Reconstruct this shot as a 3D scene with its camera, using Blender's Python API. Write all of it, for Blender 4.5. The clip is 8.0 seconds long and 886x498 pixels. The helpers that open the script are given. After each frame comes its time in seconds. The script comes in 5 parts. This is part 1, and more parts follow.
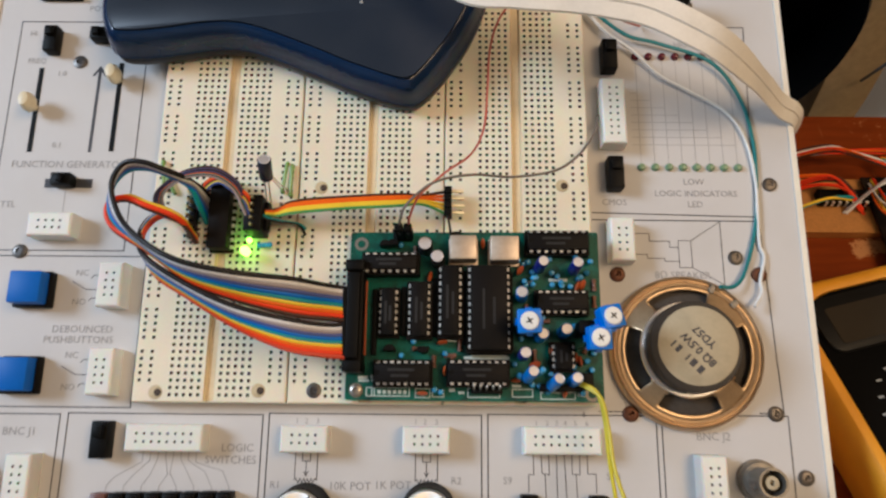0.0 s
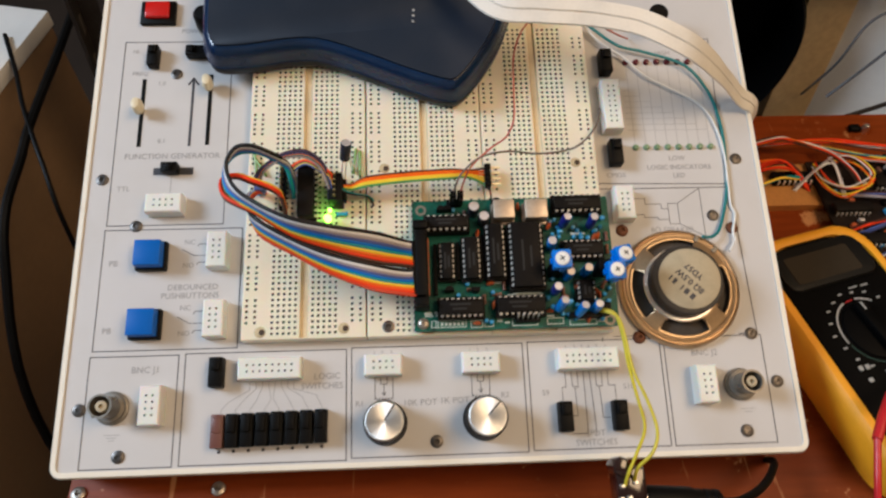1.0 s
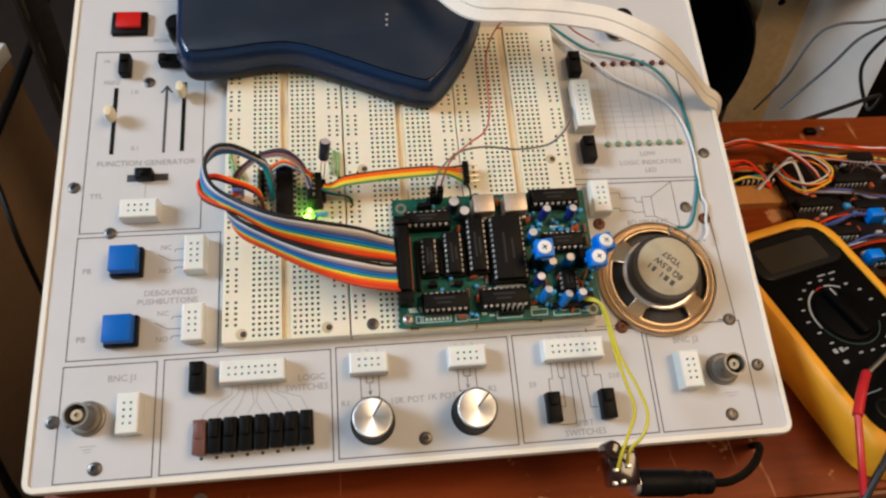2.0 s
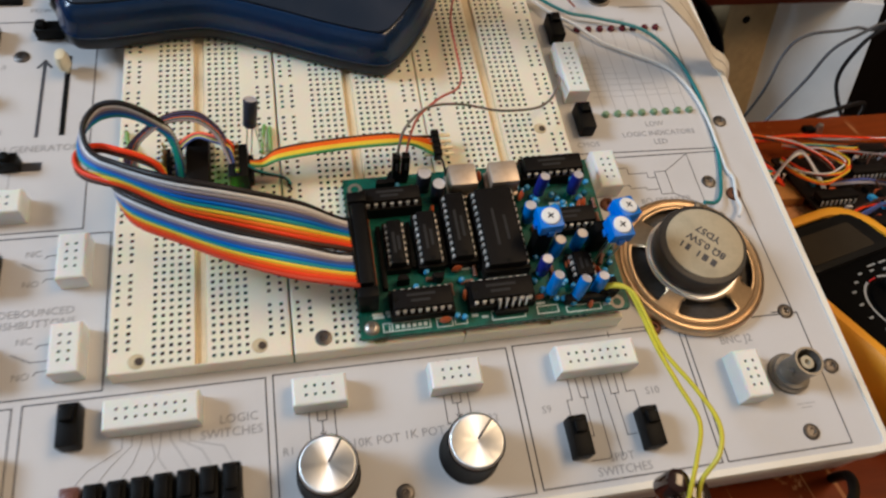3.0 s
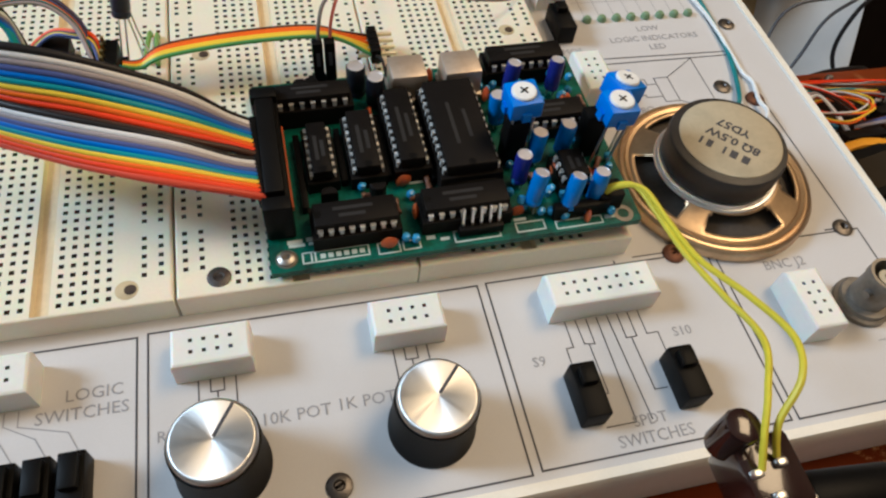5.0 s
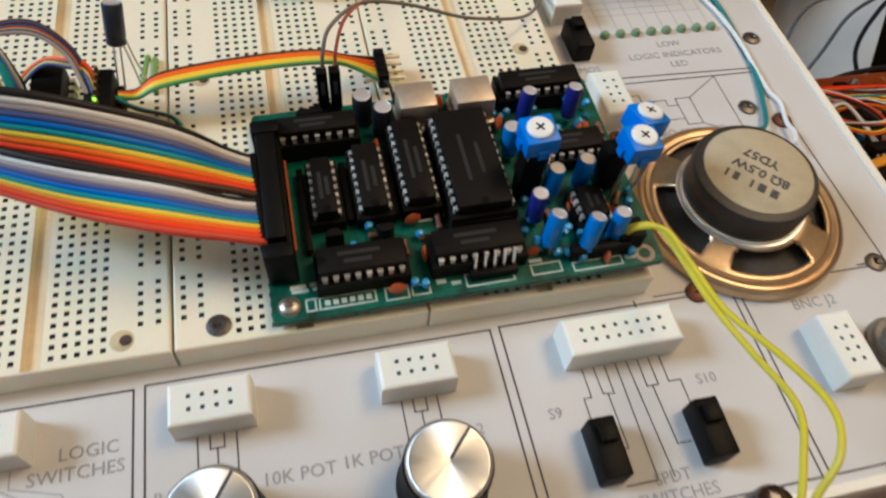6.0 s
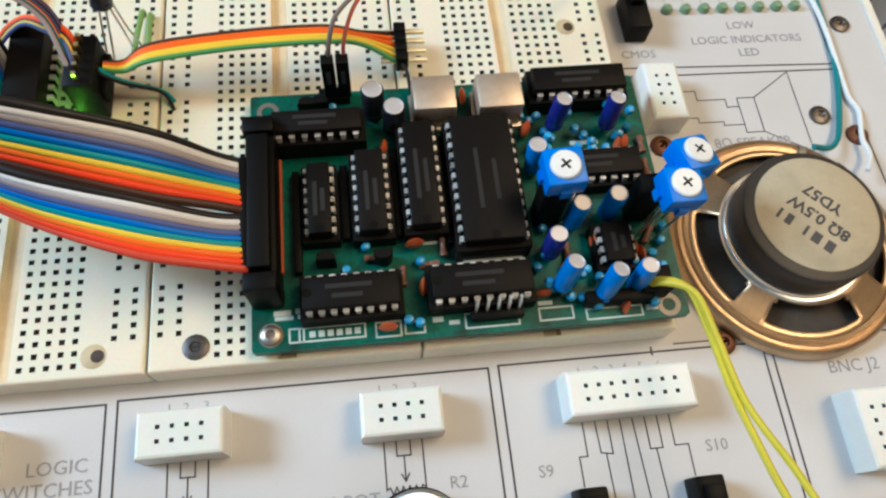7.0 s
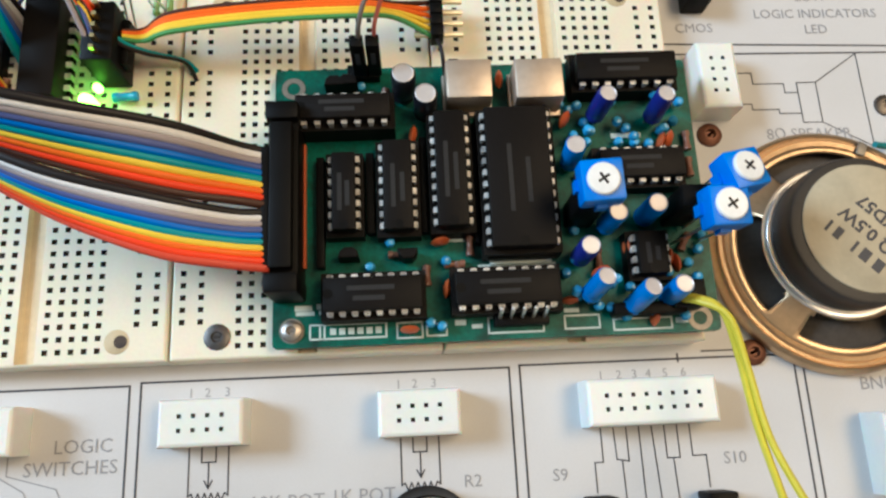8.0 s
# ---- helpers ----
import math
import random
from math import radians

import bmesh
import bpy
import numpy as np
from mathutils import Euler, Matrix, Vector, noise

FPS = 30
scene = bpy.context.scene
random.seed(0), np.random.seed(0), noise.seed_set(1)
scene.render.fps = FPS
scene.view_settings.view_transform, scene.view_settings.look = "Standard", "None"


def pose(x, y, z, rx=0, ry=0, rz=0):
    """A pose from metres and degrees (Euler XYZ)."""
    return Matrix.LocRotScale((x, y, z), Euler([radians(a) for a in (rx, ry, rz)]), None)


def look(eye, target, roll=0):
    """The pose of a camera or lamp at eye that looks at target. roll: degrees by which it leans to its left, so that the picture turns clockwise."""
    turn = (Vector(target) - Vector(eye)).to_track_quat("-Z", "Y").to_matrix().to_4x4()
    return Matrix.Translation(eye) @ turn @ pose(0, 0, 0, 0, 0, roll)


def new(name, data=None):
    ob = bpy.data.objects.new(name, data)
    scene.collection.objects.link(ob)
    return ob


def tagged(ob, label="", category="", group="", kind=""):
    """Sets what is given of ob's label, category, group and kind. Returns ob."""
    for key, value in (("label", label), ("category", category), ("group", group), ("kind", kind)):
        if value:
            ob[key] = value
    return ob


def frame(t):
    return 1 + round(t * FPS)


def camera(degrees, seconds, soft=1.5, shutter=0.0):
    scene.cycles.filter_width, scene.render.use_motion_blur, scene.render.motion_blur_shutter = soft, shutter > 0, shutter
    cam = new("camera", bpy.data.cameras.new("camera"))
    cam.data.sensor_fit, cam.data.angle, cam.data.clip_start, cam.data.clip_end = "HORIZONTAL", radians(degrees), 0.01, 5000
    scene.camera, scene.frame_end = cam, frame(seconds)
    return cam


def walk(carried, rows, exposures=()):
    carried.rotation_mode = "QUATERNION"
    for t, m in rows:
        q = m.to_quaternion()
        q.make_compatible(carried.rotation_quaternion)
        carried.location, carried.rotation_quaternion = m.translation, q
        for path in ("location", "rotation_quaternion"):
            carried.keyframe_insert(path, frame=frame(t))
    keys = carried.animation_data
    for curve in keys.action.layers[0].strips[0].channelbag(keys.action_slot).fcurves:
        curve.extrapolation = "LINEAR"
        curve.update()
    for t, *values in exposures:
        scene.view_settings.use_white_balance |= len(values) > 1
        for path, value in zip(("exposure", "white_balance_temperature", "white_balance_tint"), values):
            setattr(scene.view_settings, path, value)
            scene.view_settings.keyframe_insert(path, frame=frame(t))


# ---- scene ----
cam = camera(63.6, 8.0, soft=2.3, shutter=0.4)
SLOPE, DESK_DROP = 19.0, 0.0409 * 1000
PANEL = Matrix.Translation((0, 0, DESK_DROP / 1000)) @ Matrix.Rotation(radians(SLOPE), 4, "X")
PATH = [
    (0, (0.05902, -0.00300, 0.24210), (0.05739, 0.04464, 0.04787), -1.46),
    (0.5, (0.05745, -0.02624, 0.27005), (0.05817, 0.02710, 0.07729), 2.44),
    (1, (0.02499, -0.04683, 0.29245), (0.03417, 0.01085, 0.10117), 7.35),
    (1.5, (0.01735, -0.06004, 0.29715), (0.03314, 0.00062, 0.10722), 11.61),
    (1.7, (0.01496, -0.06346, 0.29704), (0.03305, 0.00067, 0.10846), 12.52),
    (2.8, (0.01951, -0.06844, 0.22140), (0.05002, 0.01476, 0.04210), 13.13),
    (3, (0.01428, -0.07128, 0.20339), (0.05051, 0.02065, 0.02951), 13.76),
    (3.5, (0.02141, -0.06964, 0.17147), (0.06520, 0.04232, 0.01163), 11.18),
    (4, (0.02536, -0.07233, 0.14619), (0.06823, 0.03515, -0.01694), 11.30),
    (4.5, (0.02930, -0.07863, 0.13407), (0.07146, 0.03029, -0.02829), 9.88),
    (5.8, (0.03215, -0.07054, 0.13711), (0.07198, 0.03401, -0.02867), 9.82),
    (6, (0.03394, -0.06341, 0.13553), (0.07179, 0.04118, -0.03069), 8.89),
    (6.5, (0.04334, -0.04544, 0.13303), (0.07221, 0.04664, -0.04215), 8.83),
    (7, (0.04688, -0.03135, 0.13788), (0.06978, 0.04506, -0.04552), 11.41),
    (7.5, (0.04961, -0.02141, 0.13605), (0.06565, 0.03745, -0.05441), 11.07),
    (8, (0.04906, -0.01220, 0.13996), (0.06204, 0.03819, -0.05315), 12.15),
]
EXPOSURES = [(0, -0.2, 5800, 8), (0.5, -0.22, 5800, 8), (1.5, 0.0, 5950, 8), (3.0, -0.2, 5700, 7), (3.5, -0.08, 5800, 7), (4.5, 0.02, 5500, 4), (6.0, -0.05, 5600, 4), (6.5, 0.1, 5250, 1), (8, 0.24, 5350, 1)]
walk(cam, [(t, PANEL @ look(eye, target, roll)) for t, eye, target, roll in PATH], EXPOSURES)

# ---- the trainer's panel slopes towards the front; builders work in millimetres on it ----
MM = 0.001


def on_panel(x, y, z, rx=0, ry=0, rz=0):
    return PANEL @ pose(x * MM, y * MM, z * MM, rx, ry, rz)


# ---- world and light ----
world = bpy.data.worlds.new("world")
scene.world = world
world.use_nodes = True
sky = world.node_tree.nodes.new("ShaderNodeTexSky")
sky.sky_type, sky.sun_disc = "NISHITA", False
sky.sun_elevation, sky.sun_rotation = radians(35), radians(270)
world.node_tree.links.new(sky.outputs[0], world.node_tree.nodes["Background"].inputs[0])
world.node_tree.nodes["Background"].inputs[1].default_value = 0.1


def lamp(name, kind, power, color, m, size=0.1, size_y=0.0):
    data = bpy.data.lights.new(name, kind)
    data.energy, data.color = power, color
    if kind == "AREA":
        data.shape, data.size, data.size_y = "RECTANGLE", size, size_y or size
    else:
        data.shadow_soft_size = size
    ob = new(name, data)
    ob.matrix_world = m
    return ob


lamp("window_daylight", "AREA", 40, (0.78, 0.89, 1.0), look((-1.72, 0.12, 1.42), (0, 0, 0.1)), 0.66, 0.66)
# Added soft warm lamp, no fixture; stands in for diffuse light in the room.
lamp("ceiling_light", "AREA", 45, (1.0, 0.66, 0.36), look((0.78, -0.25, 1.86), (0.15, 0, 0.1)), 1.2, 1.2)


# ---- materials ----
def shader(name, color, rough=0.5, metal=0.0, grain=0.06, scale=900.0, bump=0.15, stain=0.08, stain_scale=45.0, dark=None, emit=0.0, coat=0.0, vary=0.0, spec=0.5):
    """A surface with fine grain, broad stains and a little relief."""
    m = bpy.data.materials.new(name)
    m.use_nodes = True
    nt = m.node_tree
    b = nt.nodes["Principled BSDF"]
    b.inputs["Metallic"].default_value = metal
    b.inputs["Coat Weight"].default_value = coat
    b.inputs["Specular IOR Level"].default_value = spec
    co = nt.nodes.new("ShaderNodeTexCoord")
    fine, broad = nt.nodes.new("ShaderNodeTexNoise"), nt.nodes.new("ShaderNodeTexNoise")
    fine.inputs["Scale"].default_value, fine.inputs["Detail"].default_value = scale, 4
    broad.inputs["Scale"].default_value, broad.inputs["Detail"].default_value = stain_scale, 5
    for n in (fine, broad):
        nt.links.new(co.outputs["Object"], n.inputs["Vector"])
    one = nt.nodes.new("ShaderNodeMix")
    one.data_type = "RGBA"
    low = [c * (1 - 2.2 * grain) for c in color]
    one.inputs[6].default_value, one.inputs[7].default_value = (*low, 1), (*[min(1, c * (1 + grain)) for c in color], 1)
    nt.links.new(fine.outputs["Fac"], one.inputs[0])
    two = nt.nodes.new("ShaderNodeMix")
    two.data_type = "RGBA"
    two.inputs[7].default_value = (*(dark or [c * 0.55 for c in color]), 1)
    ramp = nt.nodes.new("ShaderNodeMapRange")
    ramp.inputs[1].default_value, ramp.inputs[2].default_value = 0.48, 0.75
    ramp.inputs[3].default_value, ramp.inputs[4].default_value = 0.0, min(1.0, stain * 4)
    nt.links.new(broad.outputs["Fac"], ramp.inputs[0])
    nt.links.new(ramp.outputs[0], two.inputs[0])
    nt.links.new(one.outputs[2], two.inputs[6])
    last = two.outputs[2]
    if vary:
        info, hsv = nt.nodes.new("ShaderNodeObjectInfo"), nt.nodes.new("ShaderNodeHueSaturation")
        span = nt.nodes.new("ShaderNodeMapRange")
        span.inputs[3].default_value, span.inputs[4].default_value = 1 - vary, 1 + vary
        nt.links.new(info.outputs["Random"], span.inputs[0])
        nt.links.new(span.outputs[0], hsv.inputs["Value"])
        nt.links.new(last, hsv.inputs["Color"])
        last = hsv.outputs[0]
    nt.links.new(last, b.inputs["Base Color"])
    gloss = nt.nodes.new("ShaderNodeMapRange")
    gloss.inputs[3].default_value, gloss.inputs[4].default_value = max(0.03, rough - 0.1), min(1, rough + 0.12)
    nt.links.new(broad.outputs["Fac"], gloss.inputs[0])
    nt.links.new(gloss.outputs[0], b.inputs["Roughness"])
    if bump:
        bp = nt.nodes.new("ShaderNodeBump")
        bp.inputs["Strength"].default_value, bp.inputs["Distance"].default_value = bump, 0.0002
        nt.links.new(fine.outputs["Fac"], bp.inputs["Height"])
        nt.links.new(bp.outputs[0], b.inputs["Normal"])
    if emit:
        b.inputs["Emission Color"].default_value, b.inputs["Emission Strength"].default_value = (*color, 1), emit
    return m


def wood(name, base, deep, worn, rough=0.32):
    """Varnished wood: long grain, darker patches and worn pale scars."""
    m = shader(name, base, rough, grain=0.2, scale=300, stain=0.2, stain_scale=14, dark=deep, spec=0.06)
    nt = m.node_tree
    b = nt.nodes["Principled BSDF"]
    co = [n for n in nt.nodes if n.type == "TEX_COORD"][0]
    for n in nt.nodes:
        if n.type == "TEX_NOISE":
            mp = nt.nodes.new("ShaderNodeMapping")
            mp.inputs["Scale"].default_value = (0.12, 1, 1)
            nt.links.new(co.outputs["Object"], mp.inputs[0])
            nt.links.new(mp.outputs[0], n.inputs["Vector"])
    scar = nt.nodes.new("ShaderNodeTexNoise")
    scar.inputs["Scale"].default_value, scar.inputs["Detail"].default_value, scar.inputs["Roughness"].default_value = 34, 8, 0.72
    nt.links.new(co.outputs["Object"], scar.inputs["Vector"])
    cut = nt.nodes.new("ShaderNodeMapRange")
    cut.inputs[1].default_value, cut.inputs[2].default_value = 0.60, 0.64
    nt.links.new(scar.outputs["Fac"], cut.inputs[0])
    line, bend = nt.nodes.new("ShaderNodeTexNoise"), nt.nodes.new("ShaderNodeMapping")
    bend.inputs["Rotation"].default_value, bend.inputs["Scale"].default_value = (0, 0, 0.5), (1.0, 0.07, 1.0)
    line.inputs["Scale"].default_value, line.inputs["Detail"].default_value = 160, 3
    nt.links.new(co.outputs["Object"], bend.inputs[0])
    nt.links.new(bend.outputs[0], line.inputs["Vector"])
    thin, both = nt.nodes.new("ShaderNodeMapRange"), nt.nodes.new("ShaderNodeMath")
    thin.inputs[1].default_value, thin.inputs[2].default_value, thin.inputs[4].default_value = 0.66, 0.70, 0.7
    nt.links.new(line.outputs["Fac"], thin.inputs[0])
    both.operation = "MAXIMUM"
    nt.links.new(cut.outputs[0], both.inputs[0])
    nt.links.new(thin.outputs[0], both.inputs[1])
    mix = nt.nodes.new("ShaderNodeMix")
    mix.data_type = "RGBA"
    mix.inputs[7].default_value = (*worn, 1)
    nt.links.new(both.outputs[0], mix.inputs[0])
    nt.links.new(b.inputs["Base Color"].links[0].from_socket, mix.inputs[6])
    nt.links.new(mix.outputs[2], b.inputs["Base Color"])
    return m


def clear_blue(name):
    m = shader(name, (0.007, 0.032, 0.10), 0.2, grain=0.1, scale=400, bump=0.03, stain=0.15, stain_scale=30, coat=0.12, spec=0.35)
    m.node_tree.nodes["Principled BSDF"].inputs["Transmission Weight"].default_value = 0.25
    return m


M_PANEL = shader("grey_panel_paint", (0.60, 0.585, 0.58), 0.55, grain=0.03, scale=2500, bump=0.08, stain=0.07, stain_scale=28, dark=(0.47, 0.44, 0.40))
M_CREAM = shader("cream_case_plastic", (0.84, 0.79, 0.68), 0.45, grain=0.03, scale=1800, bump=0.15, stain=0.1, stain_scale=35, dark=(0.62, 0.54, 0.42))
M_IVORY = shader("ivory_breadboard_plastic", (0.86, 0.785, 0.63), 0.5, grain=0.03, scale=1500, bump=0.05, stain=0.10, stain_scale=30, dark=(0.74, 0.62, 0.42))
# Walls and floors of the holes are coloured dark for the shade inside.
M_HOLE = shader("shaded_contact_hole", (0.095, 0.077, 0.06), 0.6, bump=0)
M_SOCKETHOLE = shader("shaded_socket_hole", (0.16, 0.145, 0.13), 0.6, bump=0)
M_GUTTER = shader("yellowed_breadboard_groove", (0.80, 0.66, 0.43), 0.55, stain=0.15)
M_INK = shader("black_screen_print", (0.05, 0.05, 0.06), 0.6, grain=0.1, scale=3000, bump=0)
M_INK_PALE = shader("faded_screen_print", (0.34, 0.335, 0.345), 0.6, grain=0.2, scale=4000, bump=0)
M_WHITE = shader("white_socket_plastic", (0.80, 0.80, 0.75), 0.42, grain=0.02, bump=0.05, stain=0.05)
for socket_name, amount in (("Subsurface Weight", 0.35), ("Subsurface Scale", 0.003)):
    M_IVORY.node_tree.nodes["Principled BSDF"].inputs[socket_name].default_value = amount
    M_WHITE.node_tree.nodes["Principled BSDF"].inputs[socket_name].default_value = amount
M_BLACK = shader("black_plastic", (0.0030, 0.0027, 0.0025), 0.5, grain=0.2, scale=1500, bump=0.15, stain=0.12, dark=(0.007, 0.006, 0.005), spec=0.13)
M_IC = shader("black_chip_epoxy", (0.0085, 0.0068, 0.0058), 0.5, grain=0.2, scale=4000, bump=0.25, stain=0.12, dark=(0.020, 0.015, 0.012), vary=0.25, spec=0.11)
M_TIN = shader("tinned_lead", (0.8, 0.78, 0.74), 0.32, 1.0, bump=0.1)
M_PIN = shader("bright_chip_pin", (0.82, 0.79, 0.74), 0.5, 0.5, bump=0.05, vary=0.25)
M_PALEPIN = shader("pale_gilt_pin", (0.90, 0.80, 0.55), 0.45, 0.5, bump=0)
M_CHIPMARK = shader("faint_chip_print", (0.0115, 0.0098, 0.0086), 0.7, grain=0.5, scale=2600, bump=0, dark=(0.012, 0.011, 0.010), stain=0.5, stain_scale=900)
M_GREENMARK = shader("green_scale_print", (0.02, 0.06, 0.05), 0.5, bump=0)
M_STEEL = shader("dull_steel", (0.52, 0.47, 0.41), 0.42, 1.0, grain=0.15, stain=0.2)
M_DARKSTEEL = shader("oxidised_screw", (0.16, 0.145, 0.135), 0.42, 1.0, grain=0.2, stain=0.2)
# Tan base: the warm reflection on the silver cans is put into the colour.
M_CAN = shader("warm_reflection_can", (0.66, 0.55, 0.44), 0.5, 0.8, grain=0.05, stain=0.14, stain_scale=160, dark=(0.42, 0.30, 0.20))
M_ALU = shader("turned_aluminium", (0.95, 0.945, 0.93), 0.34, 1.0, grain=0.03, bump=0.1)
M_BRASS = shader("gilt_basket", (0.62, 0.45, 0.28), 0.40, 1.0, grain=0.08, stain=0.15, stain_scale=70)
M_GOLD = shader("gold_pin", (0.85, 0.66, 0.3), 0.3, 1.0, bump=0)
M_CONE = shader("paper_cone", (0.075, 0.062, 0.05), 0.85, grain=0.2, stain=0.15)
M_LABEL = shader("yellowed_paper_label", (0.50, 0.42, 0.28), 0.6, grain=0.05, stain=0.12, stain_scale=130)
M_MAGNET = shader("ferrite_magnet", (0.026, 0.021, 0.018), 0.5, grain=0.2, stain=0.1)
M_BUTTON = shader("blue_button_cap", (0.006, 0.12, 0.50), 0.45, grain=0.04, bump=0.05, stain=0.06, spec=0.2)
M_PCB = shader("green_solder_mask", (0.004, 0.125, 0.085), 0.42, grain=0.3, scale=1200, bump=0.2, stain=0.25, stain_scale=220, dark=(0.004, 0.022, 0.016), spec=0.3)
M_RESIST = shader("red_brown_resistor_lacquer", (0.20, 0.085, 0.05), 0.4, grain=0.15, vary=0.35)
M_SILK = shader("white_silkscreen", (0.54, 0.62, 0.58), 0.5, bump=0)
M_CAPBLUE = shader("blue_capacitor_sleeve", (0.008, 0.17, 0.55), 0.33, grain=0.04, bump=0.02, stain=0.05)
M_CAPNAVY = shader("navy_capacitor_sleeve", (0.012, 0.018, 0.19), 0.33, grain=0.04, bump=0.02, stain=0.05)
M_CAPBLACK = shader("black_capacitor_sleeve", (0.010, 0.011, 0.016), 0.3, bump=0.02)
M_CAPSLATE = shader("slate_capacitor_sleeve", (0.020, 0.026, 0.045), 0.32, bump=0.02, stain=0.1)
M_CAPTOP = shader("aluminium_can_top", (0.66, 0.62, 0.61), 0.45, 0.5, bump=0.03)
M_STRIPE = shader("pale_blue_stripe", (0.3, 0.45, 0.68), 0.35, bump=0.02)
M_TRIM = shader("blue_trimmer_plastic", (0.004, 0.19, 0.74), 0.4, grain=0.03, bump=0.05, stain=0.04)
M_DIAL = shader("white_trimmer_dial", (0.88, 0.87, 0.84), 0.4, bump=0.02)
M_BEAD = shader("sky_blue_lacquer", (0.06, 0.33, 0.62), 0.25, grain=0.1, bump=0.05, vary=0.25)
M_ORANGE = shader("orange_disc_lacquer", (0.50, 0.10, 0.025), 0.35, grain=0.1, bump=0.05, vary=0.15)
M_BLUEBOX = clear_blue("translucent_blue_shell")
M_BLUELIP = shader("dark_blue_base", (0.016, 0.021, 0.030), 0.3, bump=0.05, stain=0.05, spec=0.3)
M_LID = shader("smoky_blue_lid", (0.015, 0.023, 0.040), 0.30, bump=0.04, stain=0.2, stain_scale=25, dark=(0.028, 0.034, 0.050))
M_RED_GLOW = shader("lit_red_rocker", (0.42, 0.008, 0.005), 0.22, bump=0, emit=0.34)
M_GREEN_GLOW = shader("lit_green_led", (0.32, 1.0, 0.06), 0.2, bump=0, emit=9.0)
M_REDLED = shader("dark_red_led", (0.11, 0.012, 0.02), 0.2, bump=0)
M_GREENLED = shader("dull_green_led", (0.20, 0.30, 0.16), 0.3, bump=0)
M_SLIDER = shader("cream_slider_cap", (0.78, 0.69, 0.48), 0.4, stain=0.1)
M_BROWN = shader("brown_switch_plastic", (0.16, 0.065, 0.05), 0.4, stain=0.1)
M_AMBER = shader("brown_glossy_plastic", (0.022, 0.007, 0.005), 0.16, bump=0.02, coat=0.7)
M_YELLOW = shader("yellow_wire_sleeve", (0.66, 0.55, 0.03), 0.45, bump=0.05)
M_TEAL = shader("teal_wire_sleeve", (0.02, 0.21, 0.22), 0.4, bump=0.05)
M_WWIRE = shader("white_wire_sleeve", (0.84, 0.83, 0.80), 0.4, bump=0.05)
M_DESK = wood("red_brown_varnish", (0.24, 0.046, 0.008), (0.085, 0.012, 0.004), (0.50, 0.24, 0.10))
M_RAIL = shader("dark_red_varnish", (0.13, 0.024, 0.009), 0.4, grain=0.2, scale=200, stain=0.2, stain_scale=25, dark=(0.06, 0.011, 0.005), spec=0.2)
M_GREYLEAD = shader("grey_cable_sheath", (0.10, 0.10, 0.105), 0.5, bump=0.05)
M_DULLMETAL = shader("tarnished_nickel", (0.27, 0.245, 0.21), 0.5, 0.7, grain=0.15, stain=0.2)
M_DESKEDGE = wood("worn_desk_edge", (0.26, 0.10, 0.045), (0.09, 0.025, 0.012), (0.42, 0.26, 0.14))
M_HOLSTER = shader("orange_rubber_holster", (0.88, 0.38, 0.012), 0.5, grain=0.05, scale=1500, bump=0.2, stain=0.06)
M_LCD = shader("grey_lcd", (0.030, 0.022, 0.013), 0.6, bump=0, stain=0.1, spec=0.2)
M_METERGREY = shader("dark_grey_window_frame", (0.008, 0.0075, 0.007), 0.4, bump=0.05, spec=0.2)
M_METERBLACK = shader("matt_black_meter_face", (0.0016, 0.0016, 0.0017), 0.55, grain=0.2, scale=1500, bump=0.1, stain=0.1, spec=0.06)
M_RUST = shader("rust_brown_screw", (0.16, 0.065, 0.035), 0.5, 0.6, grain=0.2, stain=0.2)
M_METERMARK = shader("meter_scale_print", (0.38, 0.38, 0.37), 0.5, bump=0)
M_REDLEAD = shader("red_test_lead", (0.55, 0.018, 0.022), 0.35, bump=0.05)
M_BLACKLEAD = shader("black_test_lead", (0.02, 0.02, 0.022), 0.35, bump=0.05)
M_COPPER = shader("tan_perfboard", (0.54, 0.235, 0.055), 0.5, grain=0.15, scale=800, stain=0.15)
M_DARKBOARD = shader("brown_perfboard", (0.009, 0.005, 0.004), 0.55, grain=0.3, scale=900, stain=0.3, stain_scale=90, dark=(0.024, 0.012, 0.008), spec=0.2)
M_WALL = shader("drab_wall_paint", (0.16, 0.13, 0.10), 0.75, grain=0.03, scale=220, stain=0.1, stain_scale=5, bump=0.2)
M_WHITEBOARD = shader("white_laminate_panel", (0.82, 0.81, 0.78), 0.45, grain=0.02, scale=200, stain=0.1, stain_scale=9)
M_TAN = shader("bare_pale_timber", (0.56, 0.39, 0.19), 0.6, grain=0.15, scale=160, stain=0.15, stain_scale=20)
# Floor tone is taken almost to black for the shade below the desk.
M_FLOOR = shader("shaded_floor_tile", (0.03, 0.02, 0.014), 0.5, grain=0.06, scale=150, stain=0.2, stain_scale=6)
M_CABLE = shader("flat_cable_sheath", (0.84, 0.80, 0.73), 0.45, grain=0.04, bump=0.05)
# Beige for the cabinet's sides: its white with the dimmer light painted in.
M_SIDESHADE = shader("shaded_cabinet_side", (0.22, 0.135, 0.07), 0.6, grain=0.05, scale=150, stain=0.12, stain_scale=7)
# Near-black colour of a board added to fill the area beyond the white one.
M_NEARBLACK = shader("near_black_fill", (0.008, 0.005, 0.004), 0.6, grain=0.2, scale=80, stain=0.1, stain_scale=12, spec=0.1)
